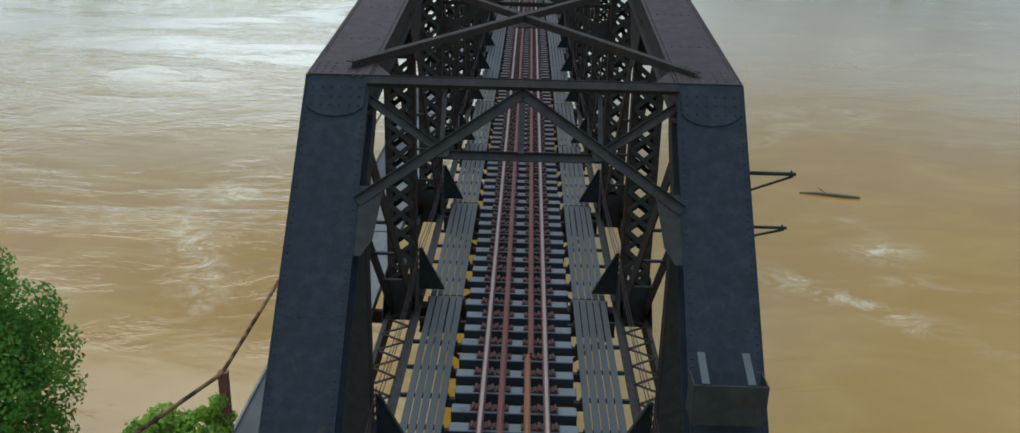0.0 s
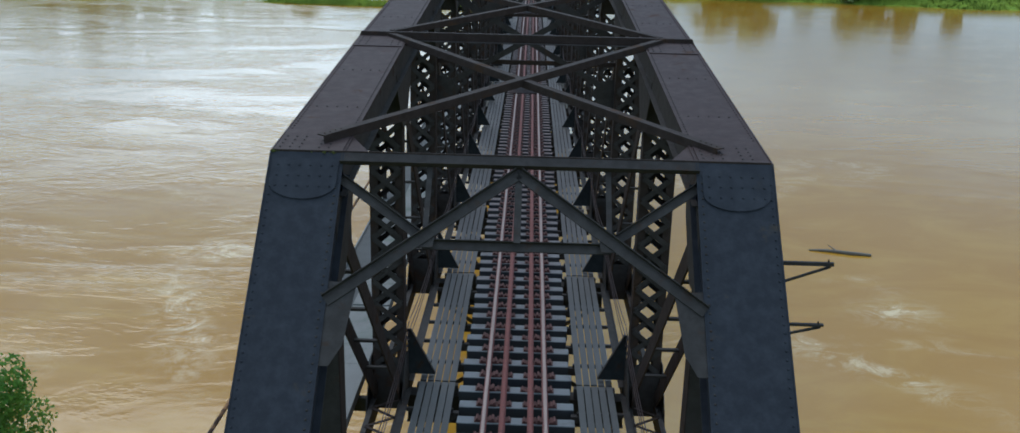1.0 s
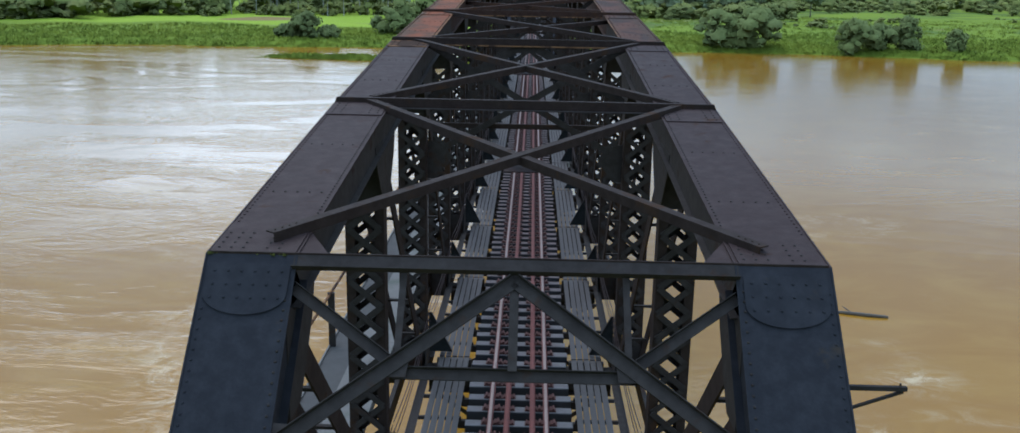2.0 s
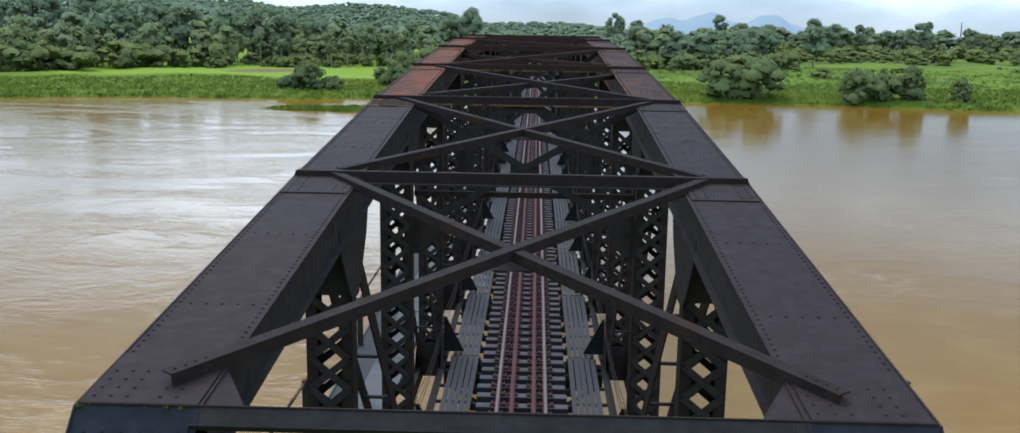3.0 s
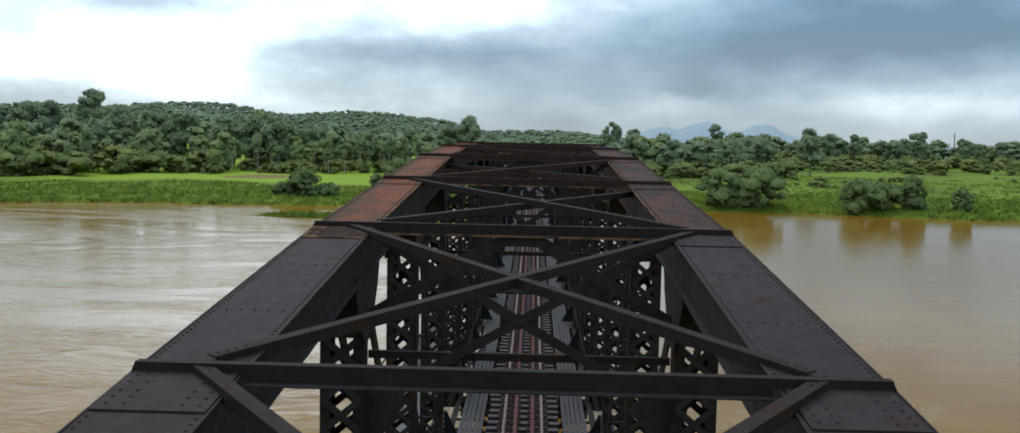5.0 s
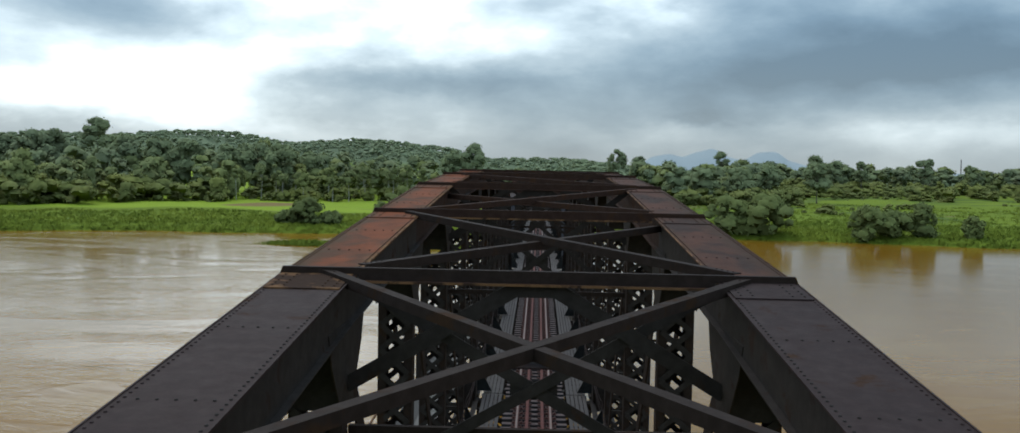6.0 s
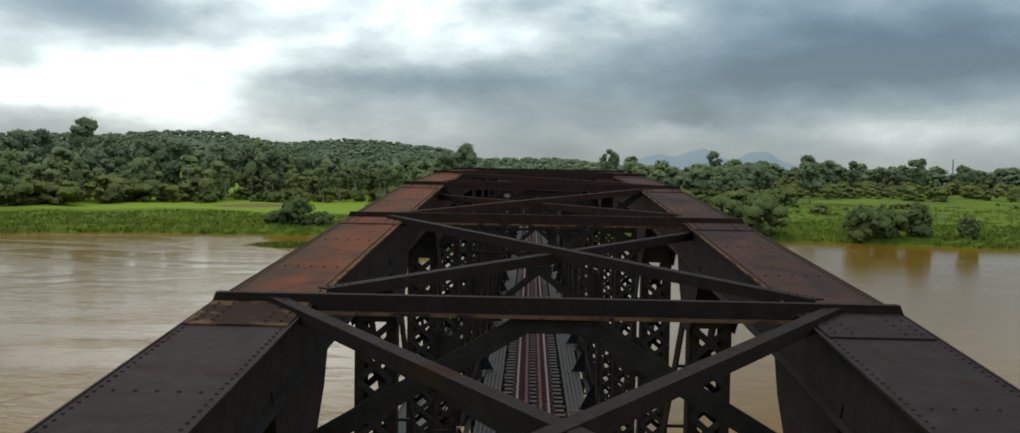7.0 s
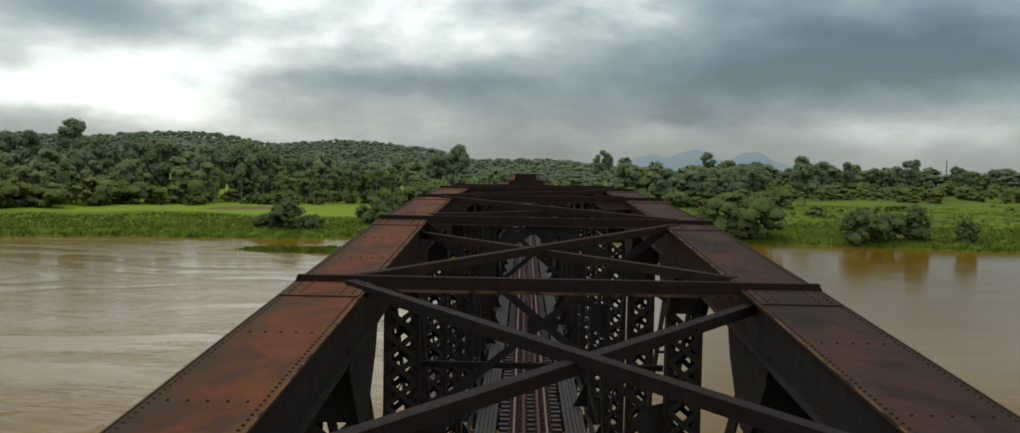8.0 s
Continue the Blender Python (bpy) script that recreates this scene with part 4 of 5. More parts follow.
# ---- plank walkways beside the track ----
def walkway(sx, y0):
    w = thing("walkway", "grey plank walkway beside the track", "walkway", "walkways", (0, y0, 0))
    x0 = 1.13
    step = 0.137
    me = Shape().box((-0.058, 0, -0.035), (0.058, P - 0.06, 0)).mesh("plank", PLANK)
    for j in range(5):
        o = part("plank", me, PLANK, w)
        o.location = (sx * (x0 + 0.06 + j * step), 0.03, -0.085 + rng.uniform(-0.006, 0.006))
        o.rotation_euler = (0, 0, rng.uniform(-0.001, 0.001))
    for f in range(1, 6):
        y = f * P / 6
        part("bearer", Shape().box((min(sx * 1.10, sx * 1.93), y - 0.03, -0.19), (max(sx * 1.10, sx * 1.93), y + 0.03, -0.125)), STEEL_IN, w)
        part("packing_block", Shape().box((min(sx * 1.0, sx * 1.16), y - 0.05, -0.345), (max(sx * 1.0, sx * 1.16), y + 0.05, -0.191)), STEEL_IN, w)
    part("cross_plate", Shape().box((min(sx * 1.08, sx * 1.84), -0.14, -0.31), (max(sx * 1.08, sx * 1.84), -0.02, -0.10)), STEEL_IN, w)


for i in range(-1, N):
    for sx in (-1, 1):
        walkway(sx, Y0 + i * P)
# farther walkways as plain decks of planks
for sx in (-1, 1):
    sh = Shape()
    for j in range(5):
        xx = sx * (1.19 + j * 0.137)
        sh.box((xx - 0.058, Y0 + N * P + 0.02, -0.12), (xx + 0.058, TRACK_END, -0.085))
    tagged(part("far_walkway", sh, PLANK), "grey plank walkway far along the bridge", "walkway", "walkways")


# ---- safety cables along the posts ----
def cable(p, q, sag, r, mat, label):
    p, q = Vector(p), Vector(q)
    pts = [p.lerp(q, t / 10) - Vector((0, 0, sag * 4 * (t / 10) * (1 - t / 10))) for t in range(11)]
    ob = part("cable", Shape().tube(pts, r, 6), mat)
    return tagged(ob, label, "cable", "safety cables")


for sx in (-1, 1):
    for i in range(0, 9):
        a, b = Y0 + i * P, Y0 + (i + 1) * P
        for z, sag, x in ((1.14, 0.20, 1.985), (0.92, 0.18, 2.0), (0.70, 0.14, 2.015)):
            cable((sx * x, a + 0.05, z), (sx * x, b - 0.05, z), sag, 0.008, STEEL, "thin grey safety cable slung between posts")


# ---- cable brackets and the box on the end posts ----
def bracket(z, reach, drop, t):
    ob = thing("cable_bracket", "dark steel triangular bracket fixed outside a bridge post", "bracket", "brackets", (2.66, 0.1, z))
    part("arm", Shape().box((0, -0.025, -t), (reach, 0.02, 0.0)), STEEL_IN, ob)
    part("strut", Shape().bar((0.0, 0, -drop), (reach - 0.03, 0, -t - 0.01), -0.016, 0.016, -0.012, 0.012, (0, 1, 0)), STEEL_IN, ob)
    part("insulator_pin", Shape().tube([(reach - 0.06, 0, 0.0), (reach - 0.06, 0, 0.03)], 0.01, 8), STEEL_IN, ob)


bracket(4.50, 1.0, 0.42, 0.042)
bracket(3.73, 0.97, 0.28, 0.030)
box = thing("end_post_box", "black steel box on two arms fixed to an end post", "box", "", (2.31, -3.16, 2.66))
part("front_plate", Shape().box((-0.4, -0.02, -0.02), (0.4, 0.0, 0.46)), STEEL_IN, box)
part("side_plate", Shape().box((-0.4, 0.0, 0.0), (-0.385, 0.3, 0.46)), STEEL_IN, box)
part("side_plate", Shape().box((0.385, 0.0, 0.0), (0.4, 0.3, 0.46)), STEEL_IN, box)
part("bottom_plate", Shape().box((-0.384, 0.0, 0.0), (0.384, 0.3, 0.015)), STEEL_IN, box)
for x in (-0.27, 0.22):
    part("arm", Shape().bar((x, 0.0, 0.47), (x, 0.42, 0.62), -0.04, 0.04, -0.01, 0.01), SLAB, box, "grey weathered arm")


# ---- footpath on the upstream side ----
path = thing("footpath", "concrete footpath carried outside the truss, stained and mouldy", "footpath", "", (0, 0, 0))
part("outer_slab", Shape().box((-4.40, 0.75, -0.46), (-3.78, 72, -0.25)), SLAB, path)
part("kerb", Shape().box((-4.44, 0.75, -0.49), (-4.401, 72, -0.21)), CONCRETE, path)
for j in range(24):
    part("inner_slab", Shape().box((-3.77, 0.8 + j * 2.96, -0.44), (-2.95, 0.8 + j * 2.96 + 2.94, -0.23 + rng.uniform(-0.015, 0.015))), CONCRETE, path)
for j in range(13):
    yy = Y0 + (j + 1) * P
    part("cantilever", Shape().box((-4.4, yy - 0.06, -0.74), (-2.70, yy + 0.06, -0.47)), STEEL_IN, path)
rl = thing("handrail", "rusty pipe handrail on steel posts along the footpath", "handrail", "", (-4.36, 0, 0))
part("top_pipe", Shape().tube([(-0.7, -1.35, 1.03), (0, 0.35, 1.05), (0, 6, 1.05), (0, 20, 1.05), (0, 45, 1.05), (0, 72, 1.05)], 0.032, 8), RUST_EDGE, rl)
for j in range(12):
    yy = 0.4 + j * 6.0
    part("post", Shape().box((-0.07, yy - 0.05, -0.9), (0.07, yy + 0.05, 1.04)).box((-0.075, yy - 0.062, 1.04), (0.075, yy + 0.062, 1.052)), RAIL if j == 0 else STEEL_IN, rl, "red-brown steel post" if j == 0 else "")


# ---- ground, banks and hills ----
def smooth(a, b, v):
    t = np.clip((v - a) / (b - a), 0, 1)
    return t * t * (3 - 2 * t)


def lumps(x, y, s, seed=0.0):
    return (np.sin(x / s + 1.3 + seed) * np.sin(y / (s * 1.2) + 0.4 + seed * 2) + 0.5 * np.sin(x / (s * 0.43) + y / (s * 0.6) + seed * 3) + 0.3 * np.sin(x / (s * 0.21) - y / (s * 0.27) + 2))


def shore_far(x):
    return np.interp(x, [-600, -250, -127, -100, -65, 50, 68, 91, 113, 300, 700], [205, 214, 222, 229, 232, 243, 240, 237, 231, 226, 222]) + 1.2 * np.sin(x / 9.0) + 0.7 * np.sin(x / 3.7 + 1)


def shore_near(x):
    return np.interp(x, [-300, -60, -22, -12, -6, 0, 40, 300], [30, 22, 13, 8.5, 3.0, -3, -14, -20]) + 0.5 * np.sin(x / 2.3)


def ground_z(x, y):
    x, y = np.asarray(x, float), np.asarray(y, float)
    far = np.clip((y - shore_far(x)) * 0.30, -3.5, 1.5)
    rise = 1.0 * smooth(0, 45, y - shore_far(x)) + 0.4 * lumps(x, y, 17) * smooth(2, 20, y - shore_far(x))
    near = np.clip((shore_near(x) - y) * 0.42, -3.5, 6.0)
    z = WATER_Z + np.maximum(far + rise, near)
    # low grassy spit before the bank
    z = np.maximum(z, WATER_Z - 2.5 + 3.2 * np.exp(-((x + 30) / 35.0) ** 6 - ((y - 203 + 0.10 * (x + 60)) / 5.0) ** 2) + 0.12 * np.sin(x / 2.2))
    # wooded hills behind
    ridge = np.interp(x, [-1500, -900, -600, -343, -255, -206, -152, -75, -48, 40, 100, 180, 2000], [22, 29, 31, 31, 30, 27, 31, 28, 18, 14.5, 9, 2, 0])
    z = z + ridge * np.exp(-((y - 800) / 190.0) ** 2) * (1 + 0.10 * np.sin(x / 61.0) + 0.06 * np.sin(x / 23.0 + 1))
    return z + 1.5 * smooth(300, 700, y) * smooth(0, 300, x)


gx = np.unique(np.concatenate([np.arange(-140, 141, 4.0), np.sign(np.linspace(-1, 1, 81)) * (140 + 4200 * np.abs(np.linspace(-1, 1, 81)) ** 2.2)]))
gy = np.unique(np.concatenate([np.arange(-60, 40, 3.0), np.arange(40, 170, 13.0), np.arange(170, 300, 2.5), np.arange(300, 1200, 18.0), np.linspace(1200, 4600, 16), np.linspace(-600, -60, 8)]))
XX, YY = np.meshgrid(gx, gy)
ZZ = ground_z(XX, YY)
nx = len(gx)
verts = np.stack([XX.ravel(), YY.ravel(), ZZ.ravel()], 1)
ii = np.arange(len(gy) - 1)[:, None] * nx + np.arange(nx - 1)[None, :]
quads = np.stack([ii, ii + 1, ii + nx + 1, ii + nx], -1).reshape(-1, 4)


def np_mesh(name, v, f, material, normals=None):
    me = bpy.data.meshes.new(name)
    v, f = np.asarray(v, np.float32), np.asarray(f, np.int32)
    me.vertices.add(len(v))
    me.vertices.foreach_set("co", v.ravel())
    me.loops.add(f.size)
    me.loops.foreach_set("vertex_index", f.ravel())
    me.polygons.add(len(f))
    me.polygons.foreach_set("loop_start", np.arange(len(f), dtype=np.int32) * f.shape[1])
    me.polygons.foreach_set("loop_total", np.full(len(f), f.shape[1], np.int32))
    me.update(calc_edges=True)
    me.validate()
    me.materials.append(material)
    if normals is not None:
        me.normals_split_custom_set_from_vertices(np.asarray(normals, np.float32).tolist())
    return me


g = part("ground", np_mesh("ground", verts, quads, GROUND), GROUND, smooth=True)
tagged(g, "grassy river banks, green fields and low hills", "ground", "", "structure")
w = part("water", Shape().add([(-4300, -600, WATER_Z), (4300, -600, WATER_Z), (4300, 4000, WATER_Z), (-4300, 4000, WATER_Z)], [(0, 1, 2, 3)]), WATER)
tagged(w, "wide muddy brown river with swirls and pale sky reflections", "river", "", "structure")

# far mountains
mx = np.linspace(200, 1700, 90)
prof = 44 * np.exp(-(np.abs(mx - 480) / 95) ** 2.0) + 70 * np.exp(-(np.abs(mx - 655) / 105) ** 2.0) + 62 * np.exp(-(np.abs(mx - 880) / 105) ** 2.2) + 16 * np.exp(-((mx - 1060) / 150) ** 2) + 5.0 * np.sin(mx / 33.0) + 2.6 * np.sin(mx / 13.0)
prof = np.maximum(prof, 0) + 2
mv = np.concatenate([np.stack([mx, np.full_like(mx, 3600), np.full_like(mx, -8)], 1), np.stack([mx, np.full_like(mx, 3720), prof], 1), np.stack([mx, np.full_like(mx, 3950), np.full_like(mx, -8)], 1)])
mf = [(i, i + 1, i + 91, i + 90) for i in range(89)] + [(i + 90, i + 91, i + 181, i + 180) for i in range(89)]
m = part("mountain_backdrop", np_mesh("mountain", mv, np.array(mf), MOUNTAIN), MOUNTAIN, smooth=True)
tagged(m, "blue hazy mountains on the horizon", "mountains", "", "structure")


# ---- trees ----
def foliage(rs, lobes, n, size, loose=0.25, inner=0.35, lay=0.35, rounded=0.45):
    """n leaf clumps spread through the outer part of several lobes: small bent four-sided blades that face all ways."""
    lobes = np.asarray(lobes, float)
    wgt = lobes[:, 3] ** 2
    pick = rs.choice(len(lobes), n, p=wgt / wgt.sum())
    d = rs.normal(size=(n, 3))
    d /= np.linalg.norm(d, axis=1)[:, None]
    r = lobes[pick, 3] * (inner + (1.1 - inner) * rs.random(n) ** 0.8 + loose * (rs.random(n) > 0.93))
    c = lobes[pick, :3] + d * r[:, None] * np.array([1, 1, 0.8])
    t = rs.normal(size=(n, 3))
    t -= lay * d * np.sum(t * d, 1)[:, None]
    t /= np.linalg.norm(t, axis=1)[:, None]
    b = np.cross(d + np.array([0, 0, 0.9]) + (0.9 - lay) * rs.normal(size=(n, 3)), t)
    b /= np.linalg.norm(b, axis=1)[:, None] + 1e-6
    s = size * (0.6 + 0.8 * rs.random(n))[:, None]
    a = 0.45 + 0.3 * rs.random(n)[:, None]
    v = np.stack([c - t * s, c + b * s * a + d * s * 0.15, c + t * s, c - b * s * a - d * s * 0.1], 1).reshape(-1, 3)
    f = np.arange(4 * n).reshape(-1, 4)
    # each leaf clump is lit as part of its rounded lobe
    out = rounded * (d + 0.25 * rs.normal(size=(n, 3))) + np.array([0, -0.3, 0.6])
    out /= np.linalg.norm(out, axis=1)[:, None]
    face = np.cross(v[1::4] - v[0::4], v[2::4] - v[0::4])
    turn = np.sum(face * out, 1) < 0
    f[turn] = f[turn][:, ::-1]
    return v, f, np.repeat(out, 4, axis=0)


def lobe_cores(lobes, k, fill=0.86, seed=0.0, uneven=0.07, rounded=0.45):
    """The closed body of a crown: each lobe a lumpy rounded mass of k x k facets a side."""
    u = np.tan(np.linspace(-1, 1, k + 1) * math.pi / 4)
    a, b = [g.ravel() for g in np.meshgrid(u, u)]
    one = np.ones_like(a)
    ball = np.concatenate([np.stack(p, 1) for p in ((one, a, b), (-one, b, a), (b, one, a), (a, -one, b), (a, b, one), (b, a, -one))])
    ball /= np.linalg.norm(ball, axis=1)[:, None]
    n = (k + 1) ** 2
    ii = (np.arange(k)[:, None] * (k + 1) + np.arange(k)[None, :]).ravel()
    quad = np.stack([ii, ii + 1, ii + k + 2, ii + k + 1], 1)
    quad = np.concatenate([quad + side * n for side in range(6)])
    vs, fs, ns = [], [], []
    for j, (x, y, z, r) in enumerate(lobes):
        ph = seed + j * 1.7
        bump = np.sin(ball[:, 0] * 5.1 + ph) * np.sin(ball[:, 1] * 4.7 + ph * 2) + 0.7 * np.sin(ball[:, 2] * 6.3 + ball[:, 0] * 3.1 + ph * 3)
        bump = bump + 1.1 * np.sin(ball[:, 0] * 14 + ph) * np.sin(ball[:, 1] * 12 + ph * 2) + 0.9 * np.sin(ball[:, 2] * 15 + ball[:, 1] * 8 + ph)
        vs.append(np.array([x, y, z]) + ball * np.array([1, 1, 0.8]) * (r * fill * (1 + uneven * bump))[:, None])
        tilt = rounded * ball + 0.25 * rounded * np.stack([np.sin(ball[:, 1] * 17 + ph), np.sin(ball[:, 2] * 16 + ph * 2), np.sin(ball[:, 0] * 17 - ph)], 1) + np.array([0, -0.3, 0.6])
        ns.append(tilt / np.linalg.norm(tilt, axis=1)[:, None])
        fs.append(quad + j * len(ball))
    v, f, nrm = np.concatenate(vs), np.concatenate(fs), np.concatenate(ns)
    face = np.cross(v[f[:, 1]] - v[f[:, 0]], v[f[:, 2]] - v[f[:, 0]])
    turn = np.sum(face * nrm[f[:, 0]], 1) < 0
    f[turn] = f[turn][:, ::-1]
    return v, f, nrm


def joined(*pieces):
    vs, fs, ns, n = [], [], [], 0
    for v, f, nrm in pieces:
        vs.append(v)
        fs.append(f + n)
        ns.append(nrm)
        n += len(v)
    return np.concatenate(vs), np.concatenate(fs), np.concatenate(ns)


def crown_lobes(rs, h, r, n, base=0.35, size=(0.16, 0.26), spread=0.85):
    out = []
    for _ in range(n):
        u = rs.random()
        z = h * (base + (0.97 - base) * u)
        prof_r = r * math.sin(math.pi * min(1, max(0.12, 0.18 + 0.78 * u))) ** 0.7
        w, q = rs.random() * 2 * math.pi, prof_r * math.sqrt(rs.random()) * spread
        out.append((q * math.cos(w), q * math.sin(w), z, r * (size[0] + size[1] * rs.random() ** 1.6)))
    return out


def trunk_shape(rs, h, r, lobes, seg=7):
    sh = Shape()
    lean = (rs.random(2) - 0.5) * h * 0.06
    sh.tube([(0, 0, -0.4), (lean[0] * 0.3, lean[1] * 0.3, h * 0.25), (lean[0], lean[1], h * 0.55), (lean[0] * 1.2, lean[1] * 1.2, h * 0.8)], [r, r * 0.8, r * 0.5, r * 0.18], seg)
    for lo in lobes[:7]:
        z = min(h * 0.6, lo[2] * 0.7)
        sh.tube([(lean[0] * z / h, lean[1] * z / h, z), (lo[0] * 0.5, lo[1] * 0.5, (z + lo[2]) / 2), (lo[0], lo[1], lo[2])], [r * 0.4, r * 0.25, r * 0.08], 5)
    return sh


def tree(name, label, category, at, h, r, n_lobes, n_leaf, size, mat, seed, base=0.35, trunk=None, group="", clump=(0.16, 0.26), loose=0.25, inner=0.35, bark=None):
    rs = np.random.RandomState(seed)
    ob = thing(name, label, category, group, at)
    lobes = crown_lobes(rs, h, r, n_lobes, base, clump)
    part("trunk", trunk_shape(rs, h, trunk or h * 0.018, lobes), bark or BARK, ob)
    v, f, nrm = foliage(rs, lobes, n_leaf, size, loose, inner, 0.35 if size < 0.2 else 0.7, 0.25)
    if size >= 0.2:
        v, f, nrm = joined(lobe_cores(lobes, 4, 0.76, seed, 0.06, 0.25), (v, f, nrm))
    part("crown", np_mesh("crown", v, f, mat, None if size < 0.2 else nrm), mat, ob, "", True)
    return ob


# the tree on the near bank
tree("riverside_tree", "bushy bright green tree on the near bank", "tree", (-17.2, 11.5, float(ground_z(-17.2, 11.5))), 8.3, 4.9, 70, 76000, 0.08, LEAF_NEAR, 11, 0.16, 0.22, "", (0.16, 0.16), 0.06, 0.6)
# shrubs by the footpath
for n_, (bx, by, bz, bh, br) in enumerate(((-5.0, 1.7, -2.7, 2.1, 0.75), (-5.5, 1.9, -2.9, 2.3, 0.8), (-6.0, 2.2, -3.2, 2.4, 0.8), (-6.6, 2.5, -3.5, 2.4, 0.8), (-4.62, 0.42, -2.0, 2.75, 0.28),
                                           (-5.2, 1.0, -2.6, 2.0, 0.8), (-6.3, 1.2, -3.0, 2.2, 0.9), (-4.72, 1.1, -1.9, 1.7, 0.4))):
    tree("shrub", "bright yellow-green shrub growing beside the footpath", "shrub", (bx, by, bz), bh, br, 14, 2600, 0.06, LEAF_SHRUB, 30 + n_, 0.1, 0.04, "shrubs")

# moss and weeds grow on the steel
rs = np.random.RandomState(71)
lob = [(0.75 * rs.random() ** 1.6, 0.012 * rs.normal(), 0.004, 0.010 + 0.012 * rs.random()) for j_ in range(22)]
mv_, mf_, mn_ = foliage(rs, lob, 900, 0.006)
moss = part("moss", np_mesh("moss", mv_, mf_, MOSS), MOSS)
moss.location = (-2.77, 0.015, LOW - 0.02)
tagged(moss, "thin yellow-green moss along the edge of the truss", "moss", "", "stuff")
lob = [(0.05 * rs.normal(), 0.02 * rs.normal(), 0.05 * j_, 0.03 + 0.02 * rs.random()) for j_ in range(4)]
mv_, mf_, mn_ = foliage(rs, lob, 120, 0.03)
weed = part("weed", np_mesh("weed", mv_, mf_, LEAF_BUSH), LEAF_BUSH)
weed.location = (2.87, 0.1, 3.76)
tagged(weed, "small dark weed growing on a steel bracket", "weed")
lob = [(0.09 * math.cos(j_ * 1.9), 0.09 * math.sin(j_ * 1.9), 0.17 * j_, 0.10 + 0.05 * ((j_ * 7) % 4) / 4) for j_ in range(10)]
mv_, mf_, mn_ = foliage(rs, lob, 1500, 0.03)
vine = part("vine", np_mesh("vine", mv_, mf_, LEAF_SHRUB), LEAF_SHRUB)
vine.location = (-4.40, 0.33, -0.9)
tagged(vine, "straggling green creeper round a rusty handrail post", "creeper")

# bushes at the water's edge on the far bank
for n_, (bx, by, bh, br) in enumerate(((49, 248, 8.5, 6.5), (59, 246, 9.5, 7.5), (83, 242, 7.0, 6.0), (89, 243, 6.5, 5.0), (97, 244, 8.0, 4.6), (108, 240, 5.2, 3.2), (-59, 242, 6.0, 4.4), (-53, 244, 3.2, 3.0),
                                       (-64, 243, 3.0, 3.0), (-164, 300, 8.5, 6.0), (-38, 262, 9.0, 7.0), (-29, 266, 10.0, 6.0))):
    tree("river_bush", "dark green bush at the water's edge", "bush", (bx, by, float(ground_z(bx, by))), bh, br, 44, 3000, 0.38, LEAF_BUSH, 50 + n_, 0.06, 0.12, "river bushes")

# tall trees that stand out of the woods
for n_, (bx, by, bh, br) in enumerate(((-187, 400, 31, 8.5), (-205, 385, 25, 9), (-176, 390, 25, 8), (-31, 450, 23, 7.5), (-40, 445, 20, 6.5), (45, 560, 22, 7.0), (59, 565, 18, 6.5),
                                       (106, 560, 22, 5.5), (121, 420, 17, 7), (161, 565, 22, 7.5), (174, 570, 19, 7), (190, 570, 19, 5), (222, 560, 21, 6), (230, 570, 22, 3.5), (250, 560, 18, 7), (97, 410, 16, 7), (84, 405, 15, 7))):
    tree("tall_tree", "tall dark rainforest tree above the woods", "tree", (bx, by, float(ground_z(bx, by))), bh, br, 34, 2600, 0.5, LEAF_DARK, 80 + n_, 0.42, 0.28, "tall trees")


for n_, (bx, by, bh, br) in enumerate(((-198, 385, 25, 8), (-215, 380, 22, 7), (-166, 380, 22.5, 8), (-157, 392, 23.5, 8), (-142, 385, 21.5, 7), (-127, 388, 20, 7), (-117, 392, 21.5, 8.5), (-106, 388, 21, 8), (-96, 400, 17, 5))):
    tree("spreading_tree", "dark broad-crowned tree at the front of the woods", "tree", (bx, by, float(ground_z(bx, by))), bh, br, 17, 2300, 0.75, LEAF_DARK, 180 + n_, 0.48, 0.32, "spreading trees", (0.28, 0.2), 0.12, 0.8)


rs = np.random.RandomState(44)
for n_ in range(22):
    bx = rs.uniform(-122, -42)
    by = 352 + rs.uniform(0, 22) + max(0, bx + 75) * 0.35
    tree("slender_tree", "slender tree with a pale bare trunk by the field", "tree", (bx, by, float(ground_z(bx, by))), rs.uniform(9, 14.5), rs.uniform(1.8, 3.2), 7, 620, 0.42, LEAF_FAR, 240 + n_, 0.58, 0.17, "slender trees", (0.3, 0.25), 0.2, 0.6, BARK_PALE)


# woods: many trees, built from a few grown shapes
def wood(name, label, places, protos, mat):
    rs = np.random.RandomState(5)
    vs, fs, ns, count_v = [], [], [], 0
    for (x, y, h, r) in places:
        v, f, nrm = protos[rs.randint(len(protos))]
        w = rs.random() * 6.28
        rot = np.array([[math.cos(w), -math.sin(w), 0], [math.sin(w), math.cos(w), 0], [0, 0, 1]])
        q = (v * np.array([r, r, h])) @ rot.T + np.array([x, y, float(ground_z(x, y)) - 0.3])
        vs.append(q)
        ns.append(nrm @ rot.T)
        fs.append(f + count_v)
        count_v += len(q)
    me = np_mesh(name, np.concatenate(vs), np.concatenate(fs), mat, np.concatenate(ns))
    return tagged(part(name, me, mat, None, "", True), label, "woods", "", "stuff")


